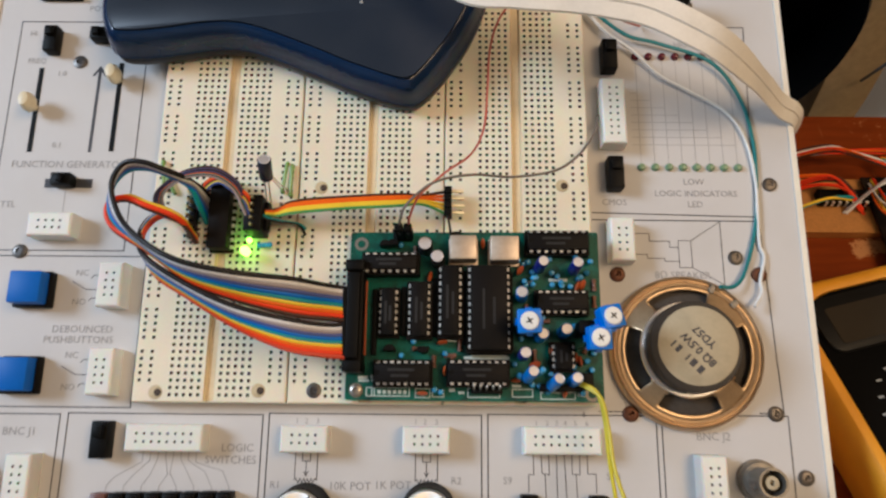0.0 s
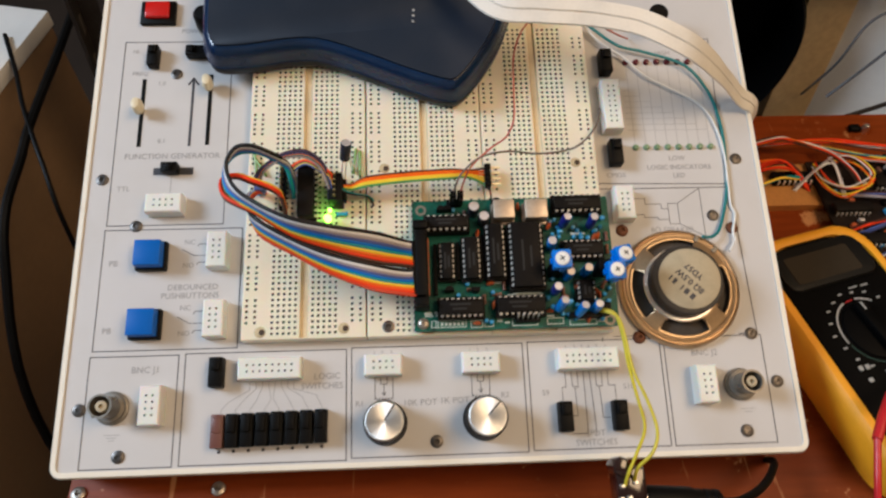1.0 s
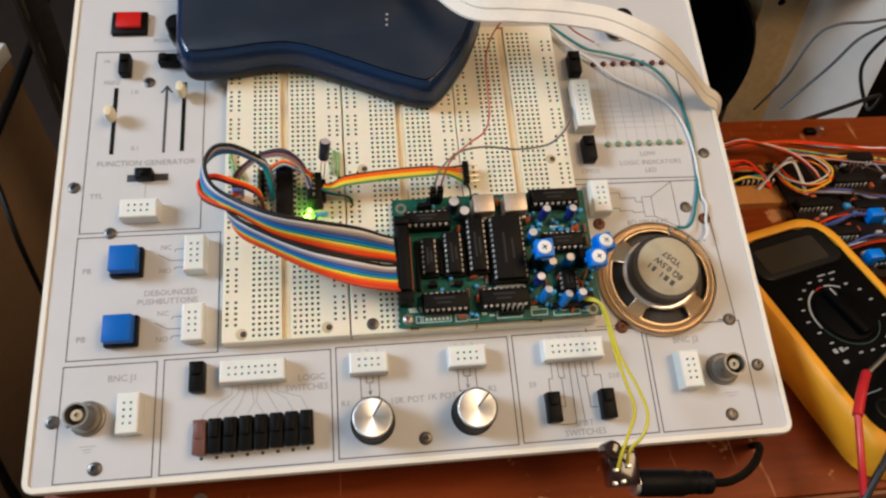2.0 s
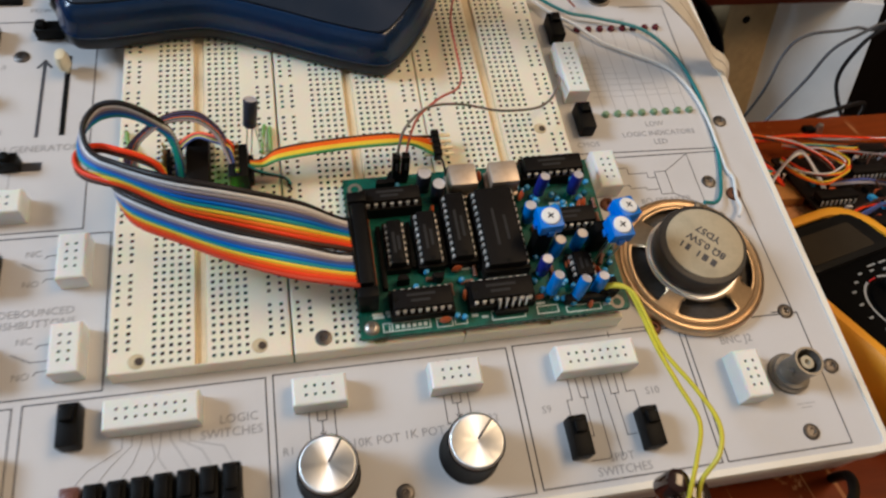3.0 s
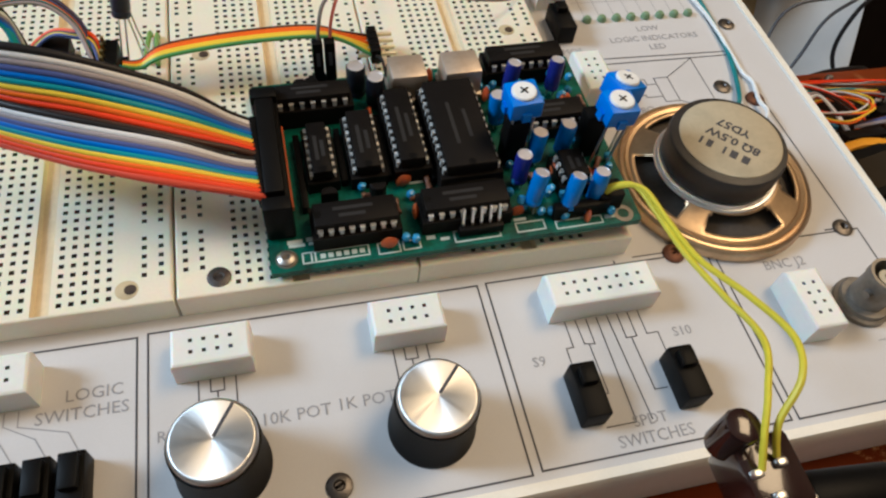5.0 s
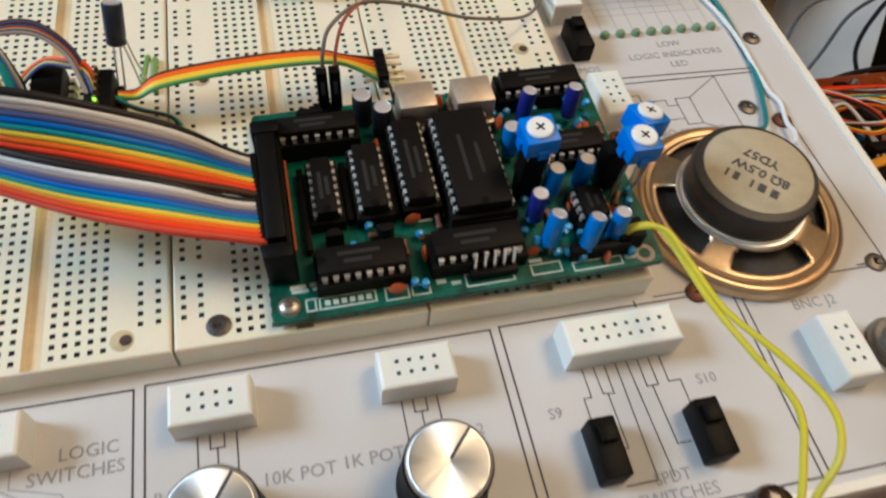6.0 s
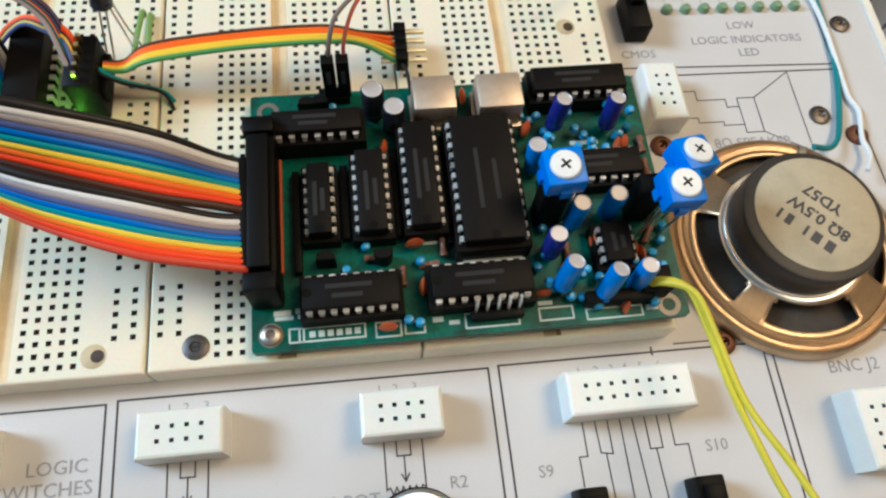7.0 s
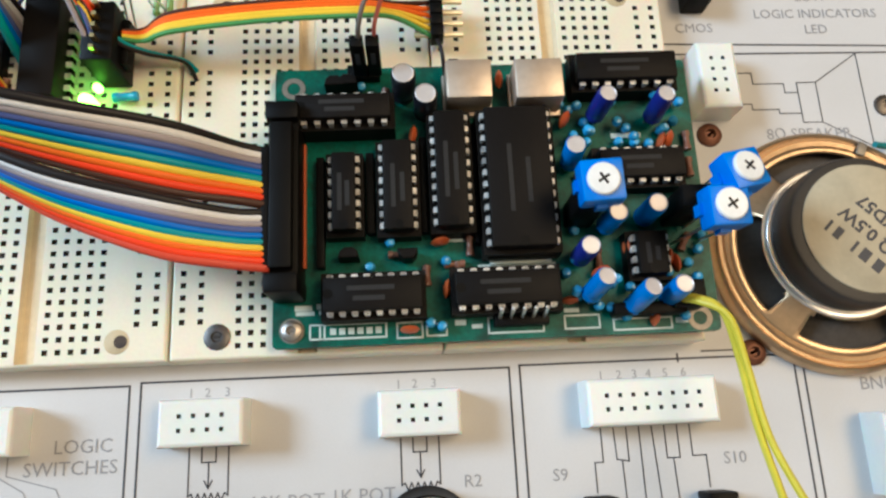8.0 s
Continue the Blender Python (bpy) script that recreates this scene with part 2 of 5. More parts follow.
# Pale paints for the unseen south wall and ceiling, added as light reflectors.
M_PALEWALL = shader("bounce_wall_paint", (0.66, 0.62, 0.55), 0.75, grain=0.03, scale=220, stain=0.1, stain_scale=5, bump=0.2)
M_CEILING = shader("bounce_ceiling_paint", (0.62, 0.58, 0.52), 0.8, grain=0.03, scale=60, stain=0.1, stain_scale=4)
M_GREENWIRE = shader("green_jumper", (0.22, 0.38, 0.10), 0.4, bump=0.05)
RAINBOW = {
    "black": (0.016, 0.013, 0.013), "brown": (0.075, 0.03, 0.018), "rust": (0.66, 0.075, 0.035), "red": (0.92, 0.055, 0.006), "orange": (0.95, 0.16, 0.004),
    "yellow": (0.95, 0.66, 0.04), "green": (0.02, 0.32, 0.36), "blue": (0.004, 0.17, 0.66), "violet": (0.09, 0.12, 0.34),
    "lead_green": (0.10, 0.34, 0.10), "grey": (0.40, 0.35, 0.37), "white": (0.86, 0.85, 0.85),
}
WIRE = {k: shader(k + "_wire_sleeve", c, 0.45, grain=0.04, bump=0.05, stain=0.06, spec=0.3) for k, c in RAINBOW.items()}


# ---- mesh helpers, in millimetres ----
def box(bm, x0, x1, y0, y1, z0, z1, bevel=0.0, seg=2):
    r = bmesh.ops.create_cube(bm, size=1, matrix=Matrix.Translation(((x0 + x1) / 2, (y0 + y1) / 2, (z0 + z1) / 2)) @ Matrix.Diagonal((x1 - x0, y1 - y0, z1 - z0, 1)))
    if bevel:
        edges = {e for v in r["verts"] for e in v.link_edges}
        bmesh.ops.bevel(bm, geom=list(edges), offset=bevel, segments=seg, profile=0.5, affect="EDGES")
    return bm


def boxed(*a, **k):
    return box(bmesh.new(), *a, **k)


def lathe(bm, profile, seg=24, m=None, closed=True):
    """Turns a profile of (r, z) about z."""
    m = m or Matrix()
    rings = []
    for r, z in profile:
        if r < 1e-6:
            rings.append([bm.verts.new(m @ Vector((0, 0, z)))] * seg)
        else:
            rings.append([bm.verts.new(m @ Vector((r * math.cos(2 * math.pi * i / seg), r * math.sin(2 * math.pi * i / seg), z))) for i in range(seg)])
    for a, b in zip(rings, rings[1:]):
        for i in range(seg):
            j = (i + 1) % seg
            vs = []
            for v in (a[i], a[j], b[j], b[i]):
                if v not in vs:
                    vs.append(v)
            if len(vs) > 2:
                bm.faces.new(vs)
    return bm


def turned(profile, seg=24, m=None):
    return lathe(bmesh.new(), profile, seg, m)


def glide(points, steps=8):
    """A smooth line through the points."""
    p = [Vector(q) for q in points]
    if len(p) < 3:
        return p
    out = []
    for i in range(len(p) - 1):
        a, b, c, d = p[max(i - 1, 0)], p[i], p[i + 1], p[min(i + 2, len(p) - 1)]
        for s in range(steps):
            t = s / steps
            out.append(0.5 * (2 * b + (c - a) * t + (2 * a - 5 * b + 4 * c - d) * t * t + (3 * b - a - 3 * c + d) * t ** 3))
    return out + [p[-1]]


def tube(bm, points, r, seg=8, steps=8):
    """A round cable along a smooth line."""
    line = glide(points, steps)
    up = Vector((0, 0, 1))
    rings = []
    side = None
    for i, q in enumerate(line):
        d = (line[min(i + 1, len(line) - 1)] - line[max(i - 1, 0)]).normalized()
        if side is None:
            side = d.cross(up if abs(d.z) < 0.9 else Vector((1, 0, 0))).normalized()
        side = (side - d * side.dot(d)).normalized()
        other = d.cross(side)
        rings.append([bm.verts.new(q + r * (math.cos(2 * math.pi * k / seg) * side + math.sin(2 * math.pi * k / seg) * other)) for k in range(seg)])
    for a, b in zip(rings, rings[1:]):
        for k in range(seg):
            bm.faces.new((a[k], a[(k + 1) % seg], b[(k + 1) % seg], b[k]))
    bm.faces.new(rings[0][::-1])
    bm.faces.new(rings[-1])
    return bm


def tubed(points, r, seg=8, steps=8):
    return tube(bmesh.new(), points, r, seg, steps)


def prism(bm, outline, z0, z1, bevel=0.0):
    low = [bm.verts.new((x, y, z0)) for x, y in outline]
    high = [bm.verts.new((x, y, z1)) for x, y in outline]
    bm.faces.new(low[::-1])
    top = bm.faces.new(high)
    n = len(outline)
    for i in range(n):
        bm.faces.new((low[i], low[(i + 1) % n], high[(i + 1) % n], high[i]))
    if bevel:
        bmesh.ops.bevel(bm, geom=list(top.edges), offset=bevel, segments=3, profile=0.5, affect="EDGES")
    return bm


def rounded(x0, x1, y0, y1, r, seg=6):
    pts = []
    for cx, cy, a in ((x1 - r, y1 - r, 0), (x0 + r, y1 - r, 90), (x0 + r, y0 + r, 180), (x1 - r, y0 + r, 270)):
        for i in range(seg + 1):
            t = radians(a + 90 * i / seg)
            pts.append((cx + r * math.cos(t), cy + r * math.sin(t)))
    return pts


def to_mesh(name, bm, material, smooth=False):
    bmesh.ops.recalc_face_normals(bm, faces=bm.faces[:])
    bmesh.ops.scale(bm, vec=(MM, MM, MM), verts=bm.verts[:])
    me = bpy.data.meshes.new(name)
    bm.to_mesh(me)
    bm.free()
    me.materials.append(material)
    if smooth:
        me.polygons.foreach_set("use_smooth", [True] * len(me.polygons))
        me.set_sharp_from_angle(angle=radians(40))
    return me


def part(name, bm, material, parent, label="", smooth=True):
    """Links a bmesh, or a finished mesh, as one mesh under a thing or part."""
    me = bm if isinstance(bm, bpy.types.Mesh) else to_mesh(name, bm, material, smooth)
    ob = new(name, me)
    ob.parent = parent
    return tagged(ob, label)


def piece(name, me, parent, x, y, z, rz=0.0, rx=0.0, ry=0.0):
    ob = new(name, me)
    ob.parent = parent
    ob.matrix_basis = pose(x * MM, y * MM, z * MM, rx, ry, rz)
    return ob


def thing(name, m, label, category, group=""):
    ob = new(name)
    ob.empty_display_size = 0.01
    ob.matrix_basis = m
    return tagged(ob, label, category, group)


def lettering(name, text, size, material, parent, x, y, z, rz=0.0, align="CENTER", bold=0.0):
    """Printed words as a thin flat mesh; size is the capitals' height."""
    cu = bpy.data.curves.new(name, "FONT")
    cu.body, cu.size, cu.align_x, cu.align_y, cu.extrude = text, size * MM / 0.7, align, "CENTER", 0.00002
    cu.offset = bold * MM
    cu.resolution_u = 2
    tmp = bpy.data.objects.new(name, cu)
    me = bpy.data.meshes.new_from_object(tmp)
    bpy.data.objects.remove(tmp)
    bpy.data.curves.remove(cu)
    me.materials.append(material)
    ob = new(name, me)
    ob.parent = parent
    ob.matrix_basis = pose(x * MM, y * MM, z * MM, 0, 0, rz)
    return ob


def stroke(bm, pts, w=0.35, z=0.06):
    """A printed line of flat bars."""
    for (x0, y0), (x1, y1) in zip(pts, pts[1:]):
        d = Vector((x1 - x0, y1 - y0, 0))
        if d.length < 1e-6:
            continue
        d.normalize()
        n = Vector((-d.y, d.x, 0)) * w / 2
        a, b = Vector((x0, y0, z)) - d * w / 2, Vector((x1, y1, z)) + d * w / 2
        lo = [bm.verts.new(v) for v in (a - n, b - n, b + n, a + n)]
        bm.faces.new(lo)
    return bm


# ---- the room, plain walls that close the place ----
def slab(name, x0, x1, y0, y1, z0, z1, material, label="", category=""):
    ob = new(name, to_mesh(name, boxed(x0 * 1000, x1 * 1000, y0 * 1000, y1 * 1000, z0 * 1000, z1 * 1000), material))
    return tagged(ob, label, category, kind="structure")


slab("floor", -1.9, 1.9, -1.9, 1.9, -0.78, -0.74, M_FLOOR, "tiled floor below the desk, its shade put into a dark brown", "floor")
slab("ceiling", -1.9, 1.9, -1.9, 1.9, 1.9, 1.94, M_CEILING, "plain unseen ceiling, made pale to bounce light down", "ceiling")
slab("wall_east", 1.8, 1.9, -1.8, 1.8, -0.74, 1.9, M_WALL, "plain drab wall", "wall")
slab("wall_north", -1.9, 1.9, 1.8, 1.9, -0.74, 1.9, M_WALL, "plain drab wall", "wall")
slab("wall_south", -1.9, 1.9, -1.9, -1.8, -0.74, 1.9, M_PALEWALL, "plain unseen wall, made pale to bounce light from the front", "wall")
wall_west = slab("wall_west", -1.9, -1.8, -1.8, 1.8, -0.74, 0.95, M_WALL, "plain drab wall with a window opening", "wall")
for y0, y1, z0, z1 in ((-1.8, -0.4, 0.95, 1.9), (0.64, 1.8, 0.95, 1.9), (-0.4, 0.64, 1.84, 1.9)):
    part("wall_piece", boxed(-1900, -1800, y0 * 1000, y1 * 1000, z0 * 1000, z1 * 1000), M_WALL, wall_west)


# ---- the desk ----
def desk():
    d = thing("desk", pose(0, 0, 0), "red-brown varnished wooden desk with a scratched, worn front edge", "desk")
    part("desktop", boxed(-119, 700, -62, 174, -22, 0, bevel=1.6), M_DESK, d)
    part("front_edge", boxed(-119, 700, -64.2, -62.2, -21, -0.6, bevel=0.7), M_DESKEDGE, d, "worn bare front edging")
    for x in (-100, 660):
        for y in (-45, 130):
            part("leg", boxed(x, x + 35, y, y + 35, -740, -22, bevel=2), M_DESK, d)


desk()


# ---- the trainer ----
trainer = thing("electronics_trainer", PANEL, "grey electronics trainer console with cream bezel, switches, knobs and printed markings", "trainer")
X0, X1, Y0, Y1 = -115.5, 184.0, -47.5, 186.0


def ring_prism(bm, outer, inner, z0, z1):
    n = len(outer)
    rows = [[bm.verts.new((x, y, z)) for x, y in o] for o, z in ((outer, z0), (outer, z1 - 1.2), ([(x + (a - x) * 0.25, y + (b - y) * 0.25) for (x, y), (a, b) in zip(outer, inner)], z1), (inner, z1), (inner, z0))]
    for a, b in zip(rows, rows[1:] + rows[:1]):
        for i in range(n):
            bm.faces.new((a[i], a[(i + 1) % n], b[(i + 1) % n], b[i]))
    return bm


def trainer_case():
    part("panel", boxed(X0 + 2.5, X1 - 2.5, Y0 + 2.5, Y1 - 2.5, -2, 0), M_PANEL, trainer, "grey painted metal panel")
    part("bezel", ring_prism(bmesh.new(), rounded(X0, X1, Y0, Y1, 5), rounded(X0 + 2.6, X1 - 2.6, Y0 + 2.6, Y1 - 2.6, 2.4), -5.5, 0.7), M_CREAM, trainer, "cream plastic bezel")
    # wedge-shaped case under the bezel, down to the desk
    bm = bmesh.new()
    t = math.tan(radians(SLOPE))
    low = lambda y: (-DESK_DROP - y * math.sin(radians(SLOPE))) / math.cos(radians(SLOPE)) + 0.3
    x0, x1, y0, y1 = X0 + 1.2, X1 - 1.2, Y0 + 1.2, Y1 - 1.2
    hi = [bm.verts.new(v) for v in ((x0, y0, -5.6), (x1, y0, -5.6), (x1, y1, -5.6), (x0, y1, -5.6))]
    lo = [bm.verts.new((x, y, low(y))) for x, y in ((x0, y0), (x1, y0), (x1, y1), (x0, y1))]
    bm.faces.new(lo[::-1])
    bm.faces.new(hi)
    for i in range(4):
        bm.faces.new((lo[i], lo[(i + 1) % 4], hi[(i + 1) % 4], hi[i]))
    part("case", bm, M_CREAM, trainer, "cream plastic wedge-shaped case", smooth=False)


trainer_case()


def screw_mesh(r=2.6, h=0.9, material=None):
    bm = turned([(r, 0), (r * 0.96, h * 0.55), (r * 0.6, h), (r * 0.42, h), (r * 0.3, h * 0.45), (0, h * 0.45)], 16)
    for a in (20, 110):
        box(bm, -r * 0.5, r * 0.5, -r * 0.1, r * 0.1, h * 0.46, h * 0.62)
    return to_mesh("screw", bm, material or M_DARKSTEEL, True)


SCREW = screw_mesh()
RUSTY = screw_mesh(2.7, 1.2, M_RUST)
for x, y in ((-107.3, 76.0), (-106.6, -21.6), (-89.8, -39.8), (33.8, -38.1), (159.1, -38.1), (174.8, -18.8), (167.0, 1.3), (172.8, 80.8), (158.4, 54.0), (-91, 54.4), (-79.2, 127.2), (117.3, 47.8), (119.4, 0.9), (166.0, 48.0), (148, 152)):
    piece("screw", RUSTY if (x, y) in ((117.3, 47.8), (119.4, 0.9), (166.0, 48.0)) else SCREW, trainer, x, y, 0, rz=random.uniform(0, 90))


def frame_line(name, pts, w=0.4, ink=None):
    part(name, stroke(bmesh.new(), pts, w), ink or M_INK, trainer, smooth=False)


def rect(x0, x1, y0, y1):
    return [(x0, y0), (x1, y0), (x1, y1), (x0, y1), (x0, y0)]


for r in (rect(-103.4, -54.6, 54.8, 144), rect(-103.8, -46.2, 1.4, 52.8), rect(-104.4, -69.2, -44.2, -0.9), rect(-66.5, -1.9, -44, -0.5),
          rect(0.2, 70.2, -43.3, 0), rect(72.3, 127.6, -42.9, 0.3), rect(129.4, 171, -43, 0.6)):
    frame_line("printed_border", r)
frame_line("printed_border", [(109.5, 70), (167, 68.8), (168.6, 129), (169, 143), (150, 143)])
frame_line("printed_border", [(109.5, 67.4), (167.8, 67.2), (169.8, 1.4), (162, 1.4)])
frame_line("printed_border", [(104, -0.2), (104, 1.2)])
frame_line("printed_border", [(109, 1.6), (118, 1.6)], 0.3)


# pin sockets with square contact holes
def socket_mesh(nx, ny, w, d, h=7.0):
    bm = bmesh.new()
    p, q = 2.5, 0.38
    cx = [(i - (nx - 1) / 2) * p for i in range(nx)]
    cy = [(j - (ny - 1) / 2) * p for j in range(ny)]
    e = 0.7
    xs = [-w / 2 + e] + [v for c in cx for v in (c - q, c + q)] + [w / 2 - e]
    ys = [-d / 2 + e] + [v for c in cy for v in (c - q, c + q)] + [d / 2 - e]
    g = [[bm.verts.new((x, y, h)) for x in xs] for y in ys]
    dark = []
    for j in range(len(ys) - 1):
        for i in range(len(xs) - 1):
            c = (g[j][i], g[j][i + 1], g[j + 1][i + 1], g[j + 1][i])
            if i % 2 == 1 and j % 2 == 1:
                b = [bm.verts.new((v.co.x, v.co.y, h - 2.0)) for v in c]
                for k in range(4):
                    dark.append(bm.faces.new((c[k], c[(k + 1) % 4], b[(k + 1) % 4], b[k])))
                dark.append(bm.faces.new(b))
            else:
                bm.faces.new(c)
    rim = [g[0][i] for i in range(len(xs))] + [g[j][-1] for j in range(1, len(ys))] + [g[-1][i] for i in range(len(xs) - 2, -1, -1)] + [g[j][0] for j in range(len(ys) - 2, 0, -1)]
    prev = rim
    for grow, z in ((e * 0.7, h - 0.25), (e, h - 0.9), (e, 0.0)):
        nxt = []
        for v in rim:
            x = v.co.x + (grow if v.co.x > w / 2 - e - 1e-4 else -grow if v.co.x < -w / 2 + e + 1e-4 else 0)
            y = v.co.y + (grow if v.co.y > d / 2 - e - 1e-4 else -grow if v.co.y < -d / 2 + e + 1e-4 else 0)
            nxt.append(bm.verts.new((x, y, z)))
        n = len(rim)
        for k in range(n):
            bm.faces.new((prev[k], prev[(k + 1) % n], nxt[(k + 1) % n], nxt[k]))
        prev = nxt
    bm.faces.index_update()
    marks = [f.index for f in dark]
    me = to_mesh("pin_socket", bm, M_WHITE)
    me.materials.append(M_SOCKETHOLE)
    for k in marks:
        me.polygons[k].material_index = 1
    return me


S42, S82 = socket_mesh(4, 2, 15.2, 8.4), socket_mesh(8, 2, 24.9, 8.6)
for x, y, me, rz in ((13.2, -8.0, S42, 0), (52.3, -8.0, S42, 0), (95.8, -7.8, S82, 0), (-31.6, -8.0, S82, 0), (-78.3, 62.6, S42, 0), (118.2, 58.8, S42, 90),
                     (117.4, 106, S82, 90), (-55, 41.8, S42, 90), (-54.8, 12.8, S42, 90), (-77.2, -21, S42, 90), (143.2, -19.4, S42, 90)):
    tagged(piece("pin_socket", me, trainer, x, y, 0, rz), "white plastic pin socket")


# turned knobs with a black skirt
def knob(x, y, turn):
    body = part("knob", turned([(0, 0), (8.7, 0), (8.7, 1.2), (8.4, 1.8), (8.0, 13.2), (0, 13.2)], 48), M_BLACK, trainer, "black knob with a turned aluminium face")
    body.matrix_basis = pose(x * MM, y * MM, 0, 0, 0, turn)
    part("knob_face", turned([(7.6, 12.8), (7.6, 14.2), (7.3, 14.7), (7.0, 14.85), (6.9, 14.87), (6.7, 14.875), (6.3, 14.88), (0.5, 14.9), (0, 14.8)], 64), M_ALU_SPUN, body, "bright turned aluminium face")
    part("pointer_line", boxed(0.4, 7.0, -0.3, 0.3, 14.8, 14.98), M_INK, body, smooth=False)


def spun(name):
    """Turned aluminium: gloss stretched along its rings, and rays that differ from one another."""
    m = shader(name, (0.93, 0.92, 0.90), 0.34, 1.0, grain=0.02, bump=0.0, stain=0.04)
    nt = m.node_tree
    b = nt.nodes["Principled BSDF"]
    tan = nt.nodes.new("ShaderNodeTangent")
    tan.direction_type, tan.axis = "RADIAL", "Z"
    nt.links.new(tan.outputs[0], b.inputs["Tangent"])
    b.inputs["Anisotropic"].default_value = 0.8
    co, split, angle = nt.nodes.new("ShaderNodeTexCoord"), nt.nodes.new("ShaderNodeSeparateXYZ"), nt.nodes.new("ShaderNodeMath")
    nt.links.new(co.outputs["Object"], split.inputs[0])
    angle.operation = "ARCTAN2"
    nt.links.new(split.outputs[1], angle.inputs[0])
    nt.links.new(split.outputs[0], angle.inputs[1])
    rays = nt.nodes.new("ShaderNodeTexNoise")
    rays.noise_dimensions = "1D"
    rays.inputs["Scale"].default_value, rays.inputs["Detail"].default_value = 2.6, 4
    nt.links.new(angle.outputs[0], rays.inputs["W"])
    span = nt.nodes.new("ShaderNodeMapRange")
    span.inputs[1].default_value, span.inputs[2].default_value = 0.3, 0.7
    span.inputs[3].default_value, span.inputs[4].default_value = 0.34, 0.66
    nt.links.new(rays.outputs[0], span.inputs[0])
    nt.links.new(span.outputs[0], b.inputs["Roughness"])
    return m


M_ALU_SPUN = spun("spun_aluminium")
knob(13.7, -30.4, 57)
knob(53.2, -29.8, 47)


# blue square push buttons
for x, y in ((-82.6, 40.4), (-82.9, 11.6)):
    base = part("push_button", boxed(-6.3, 6.3, -6.2, 6.2, 0, 3.6, bevel=0.5), M_BLACK, trainer, "square blue push button")
    base.matrix_basis = pose(x * MM, y * MM, 0)
    part("button_cap", boxed(-5.4, 5.4, -5.4, 5.4, 3.5, 8.8, bevel=0.5), M_BUTTON, base, "blue plastic cap")


# small black slide switches
def slide_switch(x, y, w, d, h, rz=0, lever=0.25, name="slide_switch"):
    body = part(name, boxed(-w / 2, w / 2, -d / 2, d / 2, 0, h, bevel=0.45), M_BLACK, trainer, "small black slide switch")
    body.matrix_basis = pose(x * MM, y * MM, 0, 0, 0, rz)
    part("lever", boxed(-w * 0.3, w * 0.3, d * (lever - 0.2), d * (lever + 0.12), h - 0.1, h + 1.8, bevel=0.3), M_BLACK, body)


for x, y in ((85.2, -30.4), (107.2, -30.5), (-52.9, -8.8), (117.2, 129), (117.4, 83.4)):
    slide_switch(x, y, 5.5, 11.8, 6)
slide_switch(-89.3, 134.8, 4.8, 10.2, 5)
slide_switch(-70.2, 137, 4.8, 9, 5, rz=90)
slide_switch(-78.0, 79.8, 4.6, 7, 5, rz=90, lever=0.0)
frame_line("printed_slot", [(-84.2, 79.5), (-70.4, 79.5)], 3.4)

# row of logic switches, the first one brown
for i in range(8):
    body = part("logic_switch", boxed(-2.35, 2.35, -6.4, 6.4, 0, 5.6, bevel=0.35), M_BROWN if i == 0 else M_BLACK, trainer, "brown logic switch" if i == 0 else "black logic switch")
    body.matrix_basis = pose((-51.3 + i * 5.7) * MM, (-31.6 + 0.12 * i) * MM, 0)
    part("rocker", boxed(-1.6, 1.6, -0.8, 5.4, 5.5, 7.4 if i else 5.9, bevel=0.4), M_BROWN if i == 0 else M_BLACK, body)
    part("pin_hole", turned([(0.7, 0), (0.7, 0.2), (0, 0.2)], 10, Matrix.Translation((0, -7.6, 0))), M_INK, body)

# slider controls: slots and cream caps
for x, y0, y1 in ((-93.3, 91.4, 124.8), (-63.6, 91.8, 126.9)):
    part("slot", boxed(x - 0.9, x + 0.9, y0, y1, 0.01, 0.12), M_BLACK, trainer, smooth=False)
frame_line("printed_arrow", [(-71.4, 92), (-71.3, 124)], 1.2)
frame_line("printed_arrow", [(-73.4, 122), (-71.3, 125), (-69.2, 122)], 0.9)
for x, y in ((-93.3, 108.6), (-63.6, 119.8)):
    cap = part("slider_cap", turned([(0, 0), (1.0, 0), (1.0, 2.5), (2.6, 3.2), (2.8, 5.8), (2.0, 8.6), (0, 9.2)], 20), M_SLIDER, trainer, "cream slider cap")
    cap.matrix_basis = pose(x * MM, y * MM, 0) @ Matrix.Diagonal((0.85, 1.25, 1, 1))

# lit red power switch
body = part("power_switch", boxed(-8, 8, -6, 6, 0, 2.4, bevel=0.5), M_BLACK, trainer, "power switch with a lit red rocker")
body.matrix_basis = pose(-89.2 * MM, 158.6 * MM, 0)
part("rocker", boxed(-5.4, 5.4, -3.6, 4.4, 2.3, 4.6, bevel=0.6), M_RED_GLOW, body, "glowing red rocker")


# BNC sockets
def bnc(x, y, lean):
    b = part("bnc_socket", turned([(0, 0), (6.6, 0), (6.6, 1.2), (5.8, 1.5), (5.6, 2.6), (4.2, 2.9), (4.2, 9.6), (4.5, 10), (4.5, 12.4), (3.8, 12.4), (3.7, 4.5), (0, 4.5)], 28), M_DULLMETAL, trainer, "tarnished metal BNC socket")
    b.matrix_basis = pose(x * MM, y * MM, 0)
    part("insulator", turned([(0, 4.4), (2.2, 4.4), (2.1, 11.2), (0.9, 11.4), (0.7, 9.5), (0, 9.5)], 18), M_LABEL, b, "yellowed insulator")
    for a in (lean, lean + 180):
        part("bayonet_pin", turned([(0, 0), (0.9, 0), (0.9, 1.5), (0, 1.5)], 10, Matrix.Rotation(radians(a), 4, "Z") @ Matrix.Translation((4.0, 0, 8.2)) @ Matrix.Rotation(radians(90), 4, "Y")), M_DULLMETAL, b)


bnc(-93.6, -21.2, 40)
